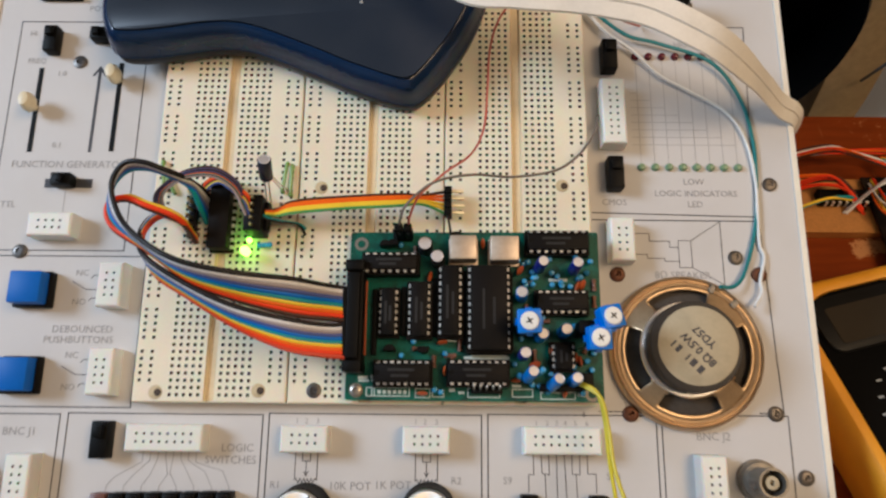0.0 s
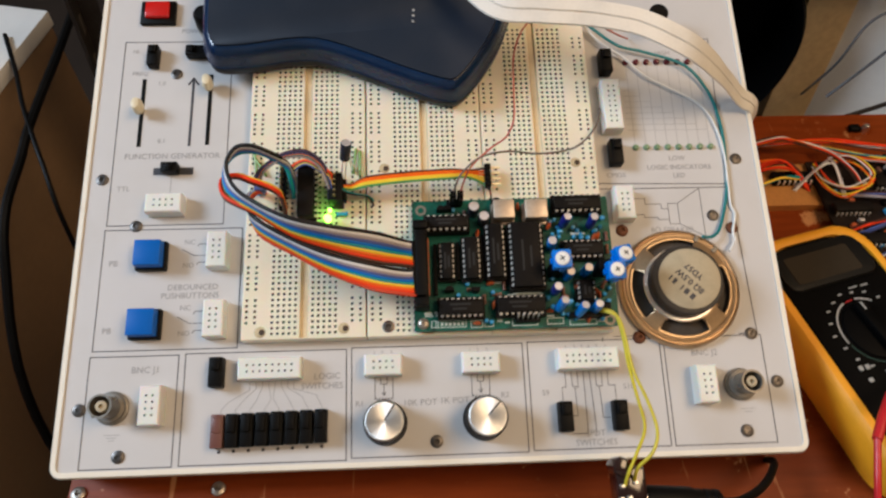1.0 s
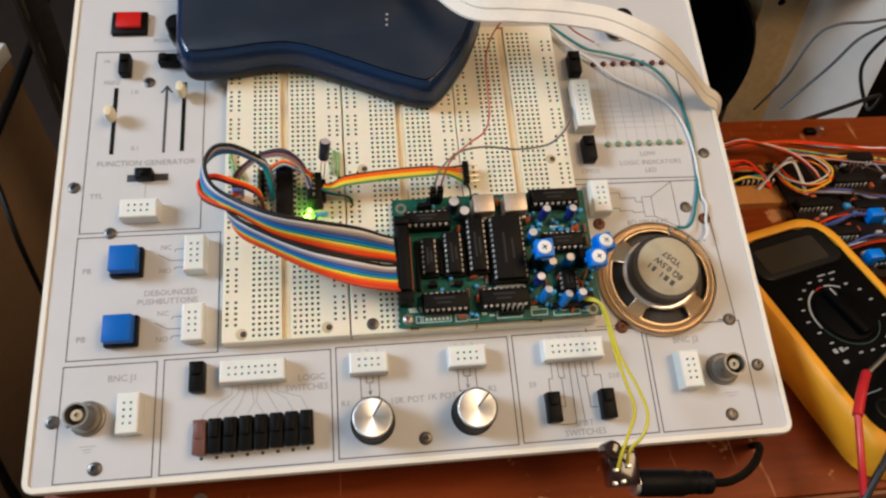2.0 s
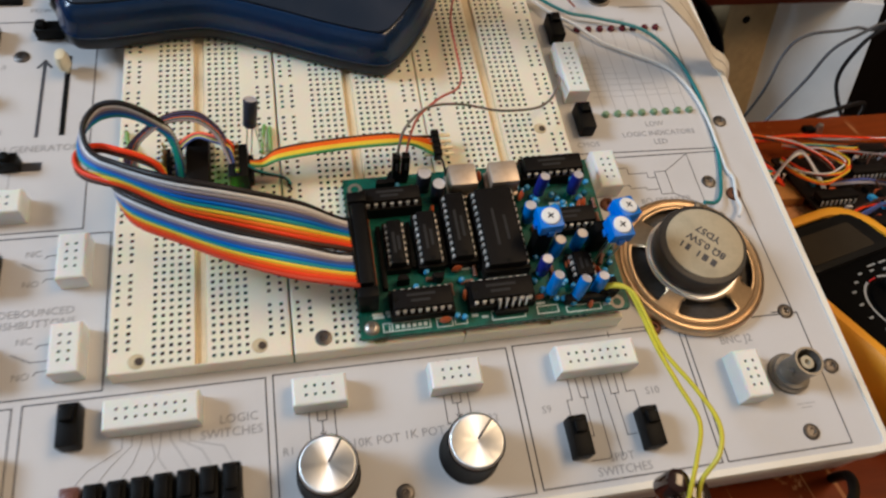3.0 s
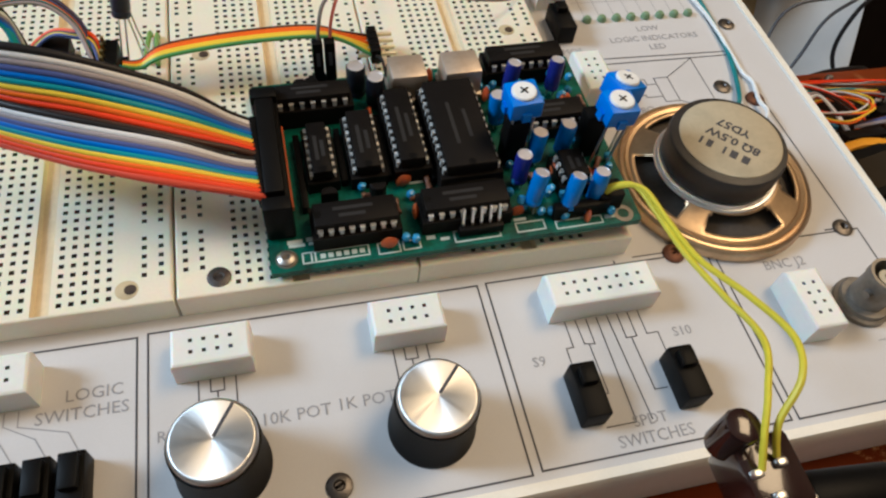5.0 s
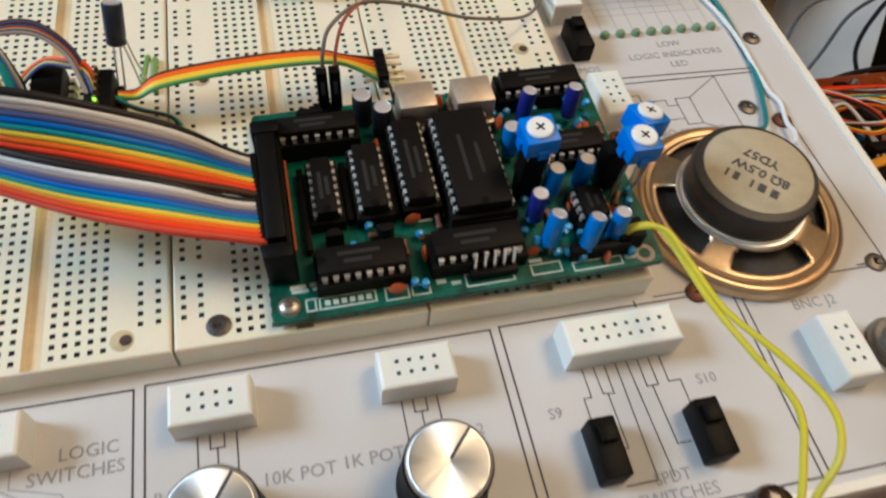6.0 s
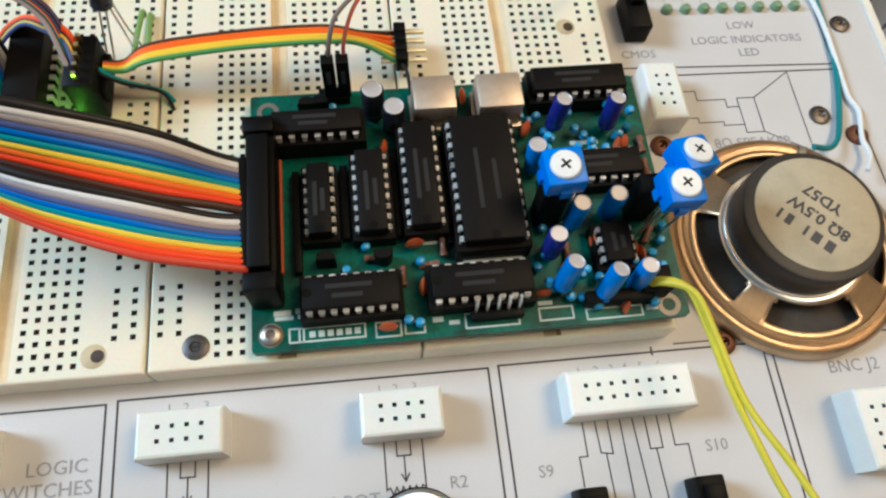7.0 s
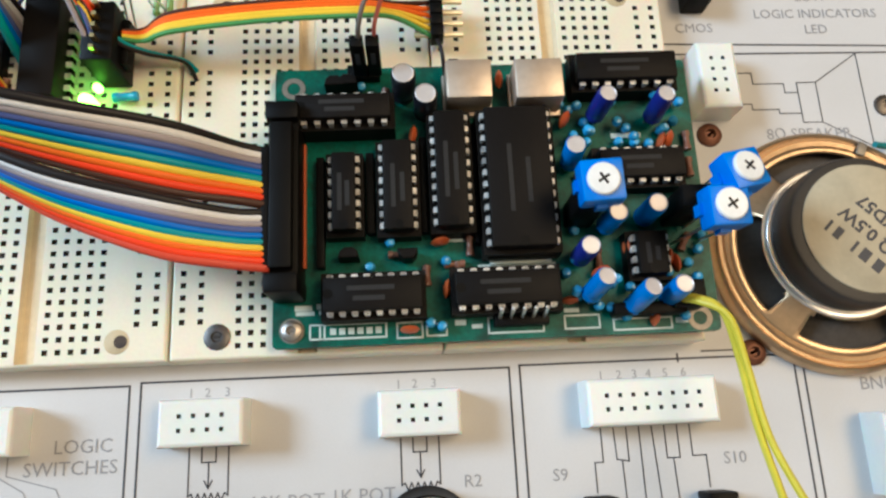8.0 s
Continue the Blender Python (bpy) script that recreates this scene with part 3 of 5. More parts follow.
bnc(159.0, -19.6, 20)


# two rows of indicator lights
INDICATOR = {}
for i in range(8):
    for y, mat, what in ((130.6, M_REDLED, "dark red indicator light"), (87.0, M_GREENLED, "dull green indicator light")):
        piece("indicator_light", INDICATOR.get(y) or INDICATOR.setdefault(y, to_mesh("indicator_light", turned([(1.45, 0), (1.4, 0.9), (0.9, 1.6), (0, 1.8)], 14), mat, True)), trainer, 127.8 + i * 4.91, y, 0)["label"] = what
bm = bmesh.new()
for i in range(8):
    x = 127.8 + i * 4.91
    stroke(bm, [(x, 128.8), (x, 87.6)], 0.16)
    stroke(bm, [(125.2, 116 - i * 2.9), (x, 116 - i * 2.9)], 0.14)
tagged(part("printed_wiring", bm, M_INK_PALE, trainer, smooth=False), kind="stuff")


# printed wiring beside sockets and switches
def traces(*lines, w=0.22, ink=None):
    bm = bmesh.new()
    for pts in lines:
        stroke(bm, pts, w)
    tagged(part("printed_wiring", bm, ink or M_INK_PALE, trainer, smooth=False), kind="stuff")


for cx in (13.2, 52.3):
    zig = [(cx - 3.6 + 0.6 * k, -21.2 + (0.7 if k % 2 else -0.7)) for k in range(1, 12)]
    traces([(cx - 3.6, -12.4), (cx - 3.6, -20.9)], [(cx + 3.6, -12.4), (cx + 3.6, -20.9)], [(cx - 3.6, -20.9)] + zig + [(cx + 3.6, -20.9)],
           [(cx - 1.3, -12.4), (cx - 1.3, -15), (cx + 1.3, -15), (cx + 1.3, -12.4)], [(cx, -15), (cx, -19.6)], [(cx - 0.7, -18.3), (cx, -19.6), (cx + 0.7, -18.3)], w=0.28, ink=M_INK)
for k in range(8):
    x = -31.6 + (k - 3.5) * 2.5
    sx = -51.3 + 5.7 * k
    traces([(x, -12.6), (x, -14 - 0.5 * abs(k - 3.5)), (sx + (2.5 if k < 4 else -2.5), -20.5 + 0.3 * k), (sx, -23.4), (sx, -25)])
tx = [95.8 + (k - 3.5) * 2.5 for k in range(8)]
traces([(tx[0], -12.4), (tx[0], -18.6), (85.4, -18.6), (85.4, -24)], [(tx[1], -12.4), (tx[1] + 0.2, -18.2), (tx[2], -18.6), (tx[2], -12.4)], [(tx[1] + 1.2, -18.4), (tx[1] + 1.4, -30), (88, -30)],
       [(tx[3], -12.4), (tx[3], -37), (88, -37)], [(tx[4], -12.4), (tx[4] + 1.0, -37)], [(tx[5], -12.4), (tx[5], -18.4), (tx[6], -18.4), (tx[6], -12.4)],
       [(tx[5] + 1.2, -18.4), (tx[5] + 1.6, -31), (104, -31)], [(tx[7], -12.4), (tx[7], -18.2), (107.2, -18.2), (107.2, -24)], w=0.26, ink=M_INK)
traces([(123, 62.5), (129, 62.5), (129, 59.8), (136, 59.8), (136, 57.6), (139, 57.6)], [(123, 55), (128, 55), (128, 53.6), (134, 53.6), (134, 52.6), (139, 52.6)],
       [(139, 60), (143.4, 60), (143.4, 50.4), (139, 50.4), (139, 60)], [(143.4, 60), (154, 67), (154, 44.4), (143.4, 50.4)], w=0.26, ink=M_INK)
for cy in (42, 13):
    traces([(-59.5, cy + 4), (-64, cy + 4), (-64.6, cy + 3)], [(-59.5, cy - 1), (-66, cy - 1), (-71, cy + 1.8)], [(-59.5, cy - 4), (-64, cy - 4), (-64.6, cy - 5)], w=0.26, ink=M_INK)
traces([(-96, -31.5), (-90, -31.5)], [(-94.8, -32.6), (-91.2, -32.6)], [(-94, -33.6), (-92, -33.6)], [(158, -29.4), (164, -29.4)], [(159.2, -30.6), (162.8, -30.6)])
traces([(-78, 77), (-78, 67.4)], w=0.26)
for at, count in (((9.5, 12.6, 16.3), 3), ((48.6, 51.7, 55.4), 3), ((88.2, 91.8, 94.9, 97.7, 101.1, 104.8), 6)):
    for k in range(count):
        lettering("pin_number", str(k + 1), 1.7, M_INK_PALE, trainer, at[k], -2.4, 0.05)

for text, size, x, y in (
    ("FUNCTION GENERATOR", 3.0, -78.3, 86.6), ("POWER", 2.6, -73, 149.6), ("TTL", 2.6, -98, 71.5), ("FREQ", 2.4, -95.5, 127.6), ("HI", 2.2, -98.4, 139), ("1.0", 2.4, -85.5, 122.5),
    ("0.1", 2.4, -83.5, 94), ("PB", 2.8, -99, 38), ("PB", 2.8, -99, 9.6), ("DEBOUNCED", 2.8, -65.5, 27.2), ("PUSHBUTTONS", 2.8, -66.5, 23.6), ("NC", 2.5, -68, 46.8),
    ("NO", 2.5, -68, 36.6), ("NC", 2.5, -68, 18.4), ("NO", 2.5, -68, 7.8), ("BNC J1", 3.0, -82, -6.6), ("LOGIC", 2.9, -9.6, -11.2), ("SWITCHES", 2.9, -11.6, -15.0), ("R1", 2.6, 3.4, -22.6),
    ("10K POT", 2.9, 27.6, -22.8), ("1K POT", 2.9, 41.5, -22.4), ("R2", 2.6, 62.0, -20.8), ("SPDT", 2.7, 97.6, -37), ("SWITCHES", 2.9, 97.6, -40.6), ("S9", 2.6, 78.6, -20.6),
    ("S10", 2.6, 112.8, -19.0), ("BNC J2", 3.0, 146, -6.2), ("8Ω SPEAKER", 2.9, 139.8, 47.6), ("LOW", 2.6, 146, 81.6), ("LOGIC INDICATORS", 2.6, 146.5, 77.2), ("LED", 2.6, 146, 73.2), ("CMOS", 2.6, 117.5, 73.8),
    ("HIGH", 2.4, 146, 135.6), ("MAX", 2.0, -59, 131)):
    lettering("printed_text", text, size * 0.86, M_INK_PALE, trainer, x, y, 0.08)


# ---- solderless breadboards ----
ROW, HALF = 2.315, 25.0
COLS = [-23.0, -19.65] + [-3.47 - 2.31 * k for k in range(4, -1, -1)] + [3.47 + 2.31 * k for k in range(5)] + [19.45, 22.8]


def breadboard_mesh():
    """One socket strip: square contact holes sunk into the top."""
    bm = bmesh.new()
    q, h, y0, y1 = 0.5, 6.6, 3.2, 149.0
    xs = [-HALF + 0.5] + [v for c in COLS for v in (c - q, c + q)] + [HALF - 0.5]
    rows = [5.5 + ROW * j for j in range(61)]
    ys = [y0 + 0.4] + [v for c in rows for v in (c - q, c + q)] + [y1 - 0.4]
    g = [[bm.verts.new((x, y, h)) for x in xs] for y in ys]
    dark, groove = [], []
    for j in range(len(ys) - 1):
        for i in range(len(xs) - 1):
            c = (g[j][i], g[j][i + 1], g[j + 1][i + 1], g[j + 1][i])
            col, row = (i - 1) // 2, (j - 1) // 2
            bus = col in (0, 1, 12, 13)
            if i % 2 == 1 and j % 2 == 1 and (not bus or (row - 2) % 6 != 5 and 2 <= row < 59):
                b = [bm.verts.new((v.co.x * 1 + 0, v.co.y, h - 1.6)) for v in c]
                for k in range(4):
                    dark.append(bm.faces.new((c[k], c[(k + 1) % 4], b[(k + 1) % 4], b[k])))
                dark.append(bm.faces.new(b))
            elif i == 14:
                b = [bm.verts.new((math.copysign(1.75, v.co.x), v.co.y, h)) for v in c]
                d = [bm.verts.new((math.copysign(1.3, v.co.x), v.co.y, h - 1.3)) for v in c]
                bm.faces.new((c[0], b[0], b[3], c[3]))
                bm.faces.new((b[1], c[1], c[2], b[2]))
                groove += [bm.faces.new((b[0], d[0], d[3], b[3])), bm.faces.new((d[1], b[1], b[2], d[2])), bm.faces.new(d)]
            else:
                bm.faces.new(c)
    rim = [g[0][i] for i in range(len(xs))] + [g[j][-1] for j in range(1, len(ys))] + [g[-1][i] for i in range(len(xs) - 2, -1, -1)] + [g[j][0] for j in range(len(ys) - 2, 0, -1)]
    prev = rim
    for gx, z in ((0.35, h - 0.15), (0.5, h - 0.6), (0.5, 0.0)):
        nxt = []
        for v in rim:
            x = v.co.x + (gx if v.co.x > HALF - 0.51 else -gx if v.co.x < -HALF + 0.51 else 0)
            y = v.co.y + (gx if v.co.y > y1 - 0.41 else -gx if v.co.y < y0 + 0.41 else 0)
            nxt.append(bm.verts.new((x, y, z)))
        for k in range(len(rim)):
            bm.faces.new((prev[k], prev[(k + 1) % len(rim)], nxt[(k + 1) % len(rim)], nxt[k]))
        prev = nxt
    bm.faces.index_update()
    a, b = [f.index for f in dark], [f.index for f in groove]
    me = to_mesh("socket_strip", bm, M_IVORY)
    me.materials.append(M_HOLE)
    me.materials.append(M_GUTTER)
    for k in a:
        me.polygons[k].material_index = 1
    for k in b:
        me.polygons[k].material_index = 2
    return me


BREADBOARD = breadboard_mesh()
BBSCREW = screw_mesh(2.5, 0.5, M_DARKSTEEL)
# Flat disc colour: dark brown holds the shade down the sunken screw hole.
M_CUP = shader("screw_hole_shade", (0.06, 0.036, 0.02), 0.6, stain=0.4, stain_scale=400, dark=(0.02, 0.014, 0.01))
M_CUPRIM = shader("yellowed_hole_rim", (0.62, 0.50, 0.30), 0.5, stain=0.2, stain_scale=200)
HOLECUP = to_mesh("mounting_hole", turned([(2.3, 0.05), (2.2, 0.08), (0, 0.08)], 20), M_CUPRIM, True)
HOLEPIT = to_mesh("screw_recess", turned([(1.25, 0.05), (1.2, 0.12), (0, 0.12)], 16), M_CUP, True)
for n, cx in enumerate((-18.5, 32.1, 82.5)):
    bb = thing("breadboard", on_panel(cx, 0, 0), "ivory solderless breadboard with rows of contact holes, on the panel", "breadboard", "breadboards on the panel")
    part("socket_strip", BREADBOARD, None, bb)
    for x, y, me in (((-17.3, 6.2, HOLECUP), (16.1, 7.0, HOLECUP)), ((-16.5, 7.2, BBSCREW), (-17.4, 76.3, HOLECUP)), ((15.6, 77.6, HOLECUP),))[n]:
        piece("screw" if me is BBSCREW else "mounting_hole", me, bb, x, y, 6.55)
        if me is HOLECUP:
            piece("screw_recess", HOLEPIT, bb, x + 0.7, y, 6.55)


# ---- loudspeaker lying face down ----
def loudspeaker():
    s = thing("loudspeaker", on_panel(138.6, 21.2, 0), "small round loudspeaker with gilt basket and black magnet, lying face down", "loudspeaker")
    part("rim", turned([(21.8, 2.2), (22.3, 3.4), (23.2, 3.7), (23.6, 3.2), (24.1, 3.1), (24.6, 3.5), (25.1, 3.2), (25.6, 2.4), (25.7, 0.6), (25.0, 0), (21.8, 0)], 96), M_BRASS, s)
    bm = bmesh.new()
    n, prof = 144, [(22.6, 3.2), (21.8, 3.5), (20.8, 3.9), (16.6, 5.2), (15.6, 5.7), (14.8, 5.9), (13.0, 5.9)]
    centres = (356, 97, 187, 267)

    def open_at(k, i):
        a = (i + 0.5) * 360 / n
        return k in (2, 3) and any(abs((a - c + 180) % 360 - 180) < (30 if k == 2 else 27) for c in centres)

    rows = [[bm.verts.new((r * math.cos(2 * math.pi * i / n), r * math.sin(2 * math.pi * i / n), z)) for i in range(n)] for r, z in prof]
    for k, (a, b) in enumerate(zip(rows, rows[1:])):
        for i in range(n):
            if not open_at(k, i):
                bm.faces.new((a[i], a[(i + 1) % n], b[(i + 1) % n], b[i]))
    ob = part("basket", bm, M_BRASS, s, "gilt pressed-metal basket with four openings")
    thick = ob.modifiers.new("thickness", "SOLIDIFY")
    thick.thickness, thick.offset = 0.0006, -1
    part("cone", turned([(22.0, 0.9), (14, 2.6), (8, 3.2), (0, 3.2)], 48), M_CONE, s, "dark paper cone")
    off = Matrix.Translation((-0.6, 0.5, -0.4)) @ Matrix.Rotation(radians(-1.6), 4, "Y")
    part("front_plate", turned([(12.5, 5.9), (15.4, 6.0), (15.7, 6.5), (15.4, 7.0), (14.7, 7.1), (14.9, 7.5), (14.7, 8.0), (12, 8.1)], 72, off), M_ALU, s, "bright metal ring under the magnet")
    part("magnet", turned([(12, 8.0), (14.2, 8.1), (14.6, 8.7), (14.6, 14.6), (14.3, 15.3), (13.8, 15.5), (0, 15.5)], 72, off), M_MAGNET, s, "black ferrite magnet")
    part("label", turned([(0, 15.95), (12.3, 15.95), (12.6, 15.75), (12.6, 15.4)], 72, Matrix.Translation((0.5, 0.2, 0)) @ off), M_LABEL, s, "yellowed paper label with black print")
    tip = Matrix.Rotation(radians(-1.6), 4, "Y")
    turn = 134
    c, k = math.cos(radians(turn)), math.sin(radians(turn))
    put = lambda u, v: (c * u - k * v - 0.6, k * u + c * v + 0.5)
    x, y = put(-1.0, 0.4)
    lettering("label_text", "8Ω 0.5W", 2.5, M_INK, s, x, y, 15.63, turn, bold=0.1).matrix_basis = tip @ pose(x * MM, y * MM, 15.62 * MM, 0, 0, turn)
    x, y = put(0.4, -3.9)
    lettering("label_text", "YD57", 2.5, M_INK, s, x, y, 15.63, turn, bold=0.1).matrix_basis = tip @ pose(x * MM, y * MM, 15.62 * MM, 0, 0, turn)
    for u0, u1 in ((-6.6, -4.8), (-3.6, -1.8), (-0.6, 0.0), (2.8, 4.2), (5.4, 6.0)):
        bm = boxed(u0, u1, 3.4, 5.9, 15.57, 15.63)
        bmesh.ops.rotate(bm, cent=(0, 0, 0), matrix=Matrix.Rotation(radians(turn), 3, "Z"), verts=bm.verts[:])
        bmesh.ops.translate(bm, vec=(-0.6, 0.5, 0), verts=bm.verts[:])
        part("label_bar", bm, M_INK, s, smooth=False).matrix_basis = tip
    for a in (66, 44):
        part("solder_lug", boxed(21.5, 24.5, -1.0, 1.0, 3.8, 4.3, bevel=0.2), M_DULLMETAL, s).matrix_basis = pose(0, 0, 0, 0, 0, a)


loudspeaker()


# ---- circuit board lying on the breadboards ----
PX, PY, PZ = 26.2, 4.2, 7.9
pcb = thing("circuit_board", on_panel(PX, PY, PZ, 0, -1.5, 0), "green circuit board crowded with chips, blue capacitors and trimmers", "circuit board")
BW, BH, TOP = 82.4, 55.4, 1.6


def ring_mark(x, y, r0, r1, material, name="mounting_hole"):
    part(name, turned([(r0, TOP - 0.02), (r0, TOP + 0.12), (r1, TOP + 0.12), (r1, TOP - 0.02)], 24, Matrix.Translation((x, y, 0))), material, pcb)


part("board", prism(bmesh.new(), rounded(0, BW, 0, BH, 0.8), 0, TOP), M_PCB, pcb, "green fibreglass board", smooth=False)
for x, y in ((3.5, 3.1), (78.6, 2.4), (3.6, 51.3)):
    ring_mark(x, y, 1.3, 2.3, M_DULLMETAL)
SCREW_PCB = screw_mesh(2.0, 1.2, M_STEEL)
piece("screw", SCREW_PCB, pcb, 3.5, 3.1, TOP)

PIN = bmesh.new()
box(PIN, -0.55, 0.55, -0.3, 0.85, 1.5, 2.0)
box(PIN, -0.42, 0.42, 0.55, 0.95, -0.8, 2.0)
PIN = to_mesh("pin", PIN, M_PIN)


def chip(x0, x1, y0, y1, n, upright, z=2.0, tall=3.4, socket=True, parent=None, name="chip"):
    """A dual in-line chip: body with a notch, in a socket, with rows of tinned pins."""
    z += 1.6
    w, d = x1 - x0, y1 - y0
    cx, cy = (x0 + x1) / 2 - PX, (y0 + y1) / 2 - PY
    long, short = (d, w) if upright else (w, d)
    bm = boxed(-long / 2, long / 2, -short / 2 + 0.5, short / 2 - 0.5, 0.6, tall, bevel=0.35)
    # Socket is wider than the chip; its black also serves as shade around it.
    if socket:
        box(bm, -long / 2 - 0.7, long / 2 + 0.7, -short / 2 - 0.8, short / 2 + 0.8, -z + 0.05, 0.4)
    ob = part(name, bm, M_IC, parent or pcb, "black dual in-line chip")
    ob.matrix_basis = pose(cx * MM, cy * MM, (TOP + z) * MM, 0, 0, 90 if upright else 0)
    part("notch", turned([(0.9, tall - 0.02), (0.9, tall + 0.05), (0, tall + 0.05)], 12, Matrix.Translation((-long / 2 + 0.9, 0, 0))), M_BLACK, ob)
    for v, u0, u1 in ((0.13, 0.24, 0.72), (-0.13, 0.30, 0.62)):
        part("chip_mark", boxed(long * (u0 - 0.5), long * (u1 - 0.5), short * v - 0.42, short * v + 0.42, tall - 0.02, tall + 0.04), M_CHIPMARK, ob, smooth=False)
    step = long / n
    for k in range(n):
        x = -long / 2 + (k + 0.5) * step
        piece("pin", PIN, ob, x, short / 2 - 0.75, 0)
        piece("pin", PIN, ob, x, -short / 2 + 0.75, 0, 180)
    return ob


chip(31.6, 49.0, 44.8, 50.6, 7, False, z=3.4)
chip(37.2, 42.6, 24.4, 39.4, 7, True, z=1.2)
chip(46.6, 53.1, 24.0, 41.4, 8, True, z=1.6)
chip(56.4, 63.2, 24.2, 46.8, 10, True, z=2.0)
chip(65.8, 78.5, 19.6, 46.6, 12, True, z=3.0, tall=3.6)
chip(36.2, 53.6, 9.0, 16.0, 8, False, z=2.0)
chip(59.4, 78.0, 9.2, 16.2, 8, False, z=2.0)
chip(84.8, 104.2, 51.6, 58.2, 8, False, z=2.4)
chip(87.6, 103.6, 32.0, 38.6, 7, False, z=1.6)
chip(92.2, 98.6, 14.0, 22.0, 4, True, z=1.6)
part("bar_socket", boxed(40.2, 51.8, 13.8, 15.2, TOP, TOP + 1.0, bevel=0.2), M_SILK, pcb)
part("chip_frame", boxed(39.6, 52.4, 14.4, 15.6, TOP + 1, TOP + 3.4, bevel=0.3), M_BLACK, pcb)


# box connector with ejector ears
def box_connector():
    c = part("ribbon_connector", boxed(0.5, 6.0, 9.4, 42.6, TOP, TOP + 8.6, bevel=0.4), M_BLACK, pcb, "black ribbon cable connector")
    part("plug", boxed(1.2, 5.2, 12.4, 39.4, TOP + 8.4, TOP + 11.2, bevel=0.4), M_BLACK, c)
    part("strain_relief", boxed(-0.4, 1.3, 13.0, 35.0, TOP + 5.2, TOP + 10.4, bevel=0.3), M_BLACK, c)
    for y in (8.2, 40.2):
        part("ejector_ear", boxed(0.2, 6.2, y, y + 3.6, TOP, TOP + 10.6, bevel=0.6), M_BLACK, c)
    part("gold_strip", boxed(6.1, 6.5, 14, 38, TOP + 2, TOP + 3.2), M_ORANGE, c)


box_connector()


# silver cans
for x0, x1, y0, y1 in ((59.6, 68.3, 48.6, 56.6), (72.6, 81.9, 48.2, 56.4)):
    c = part("crystal_can", boxed(x0 - PX, x1 - PX, y0 - PY, y1 - PY, TOP + 1.2, TOP + 8.2, bevel=0.55), M_CAN, pcb, "silver metal oscillator can")
    part("flange", boxed(x0 - PX - 0.5, x1 - PX + 0.5, y0 - PY - 0.6, y1 - PY + 0.5, TOP, TOP + 1.3, bevel=0.4), M_CAN, c)


def tilt(lx, ly, h):
    """A pose that leans the z axis by lx, ly over the height h."""
    return Vector((lx, ly, h)).to_track_quat("Z", "Y").to_matrix().to_4x4()


def electrolytic(x, y, top, r, sleeve, lx=0.0, ly=0.0, stripe=False, parent=None, h=9.0, base=None, name="capacitor"):
    """A standing capacitor given by the middle of its top."""
    bm = turned([(0, 0), (r * 0.9, 0), (r, 0.4), (r, h * 0.12), (r * 0.93, h * 0.16), (r, h * 0.2), (r, h - 0.5), (r * 0.86, h)], 24)
    ob = part(name, bm, sleeve, parent or pcb)
    d = Vector((lx, ly, h)).normalized()
    foot = Vector((x, y, top)) - d * h
    ob.matrix_basis = Matrix.Translation(foot * MM) @ tilt(lx, ly, h)
    part("can_top", turned([(r * 0.87, h - 0.02), (r * 0.8, h + 0.04), (r * 0.74, h - 0.08), (0, h - 0.08)], 24), M_CAPTOP, ob, "bare aluminium top")
    if stripe:
        bm = bmesh.new()
        for k in range(5):
            a = radians(200 + 8 * k)
            b = radians(208 + 8 * k)
            bm.faces.new([bm.verts.new((1.01 * r * math.cos(t), 1.01 * r * math.sin(t), z)) for t, z in ((a, 1.8), (b, 1.8), (b, h - 0.6), (a, h - 0.6))])
        part("stripe", bm, M_STRIPE, ob, "pale blue stripe")
    for s in (-0.8, 0.8):
        part("lead", tubed([(s, 0, 0.2), (s, 0, -max(0.6, foot.z - TOP) - 0.4)], 0.24, 6), M_TIN, ob)
    return ob


def local(x, y, z=None):
    return x - PX, y - PY


for x, y, sleeve, lx, ly, r, stripe in (
    (51.6, 53.7, M_CAPBLACK, 0, 0.3, 2.35, True), (55.6, 49.4, M_CAPBLACK, 0, 0, 2.25, True), (89.4, 47.6, M_CAPNAVY, 0.9, 0.9, 1.85, False), (100.3, 47.2, M_CAPNAVY, 0.6, 1.2, 1.85, False),
    (82.4, 37.6, M_CAPBLUE, -0.4, 0.4, 1.95, False), (88.8, 24.6, M_CAPBLUE, 0.4, 0.3, 1.9, False), (96.1, 26.0, M_CAPBLUE, 0.4, 0.3, 1.95, False), (83.3, 18.7, M_CAPNAVY, 0.3, 0.3, 1.9, False),
    (85.6, 13.1, M_CAPBLUE, 1.5, 1.9, 1.85, False), (93.4, 10.9, M_CAPBLUE, 2.0, 2.3, 1.85, False), (98.9, 11.2, M_CAPBLUE, 0.6, 1.1, 1.85, False)):
    u, v = local(x, y)
    electrolytic(u, v, 12.0 if sleeve != M_CAPBLACK else 10.4, r, sleeve, lx, ly, stripe, h=8.4)


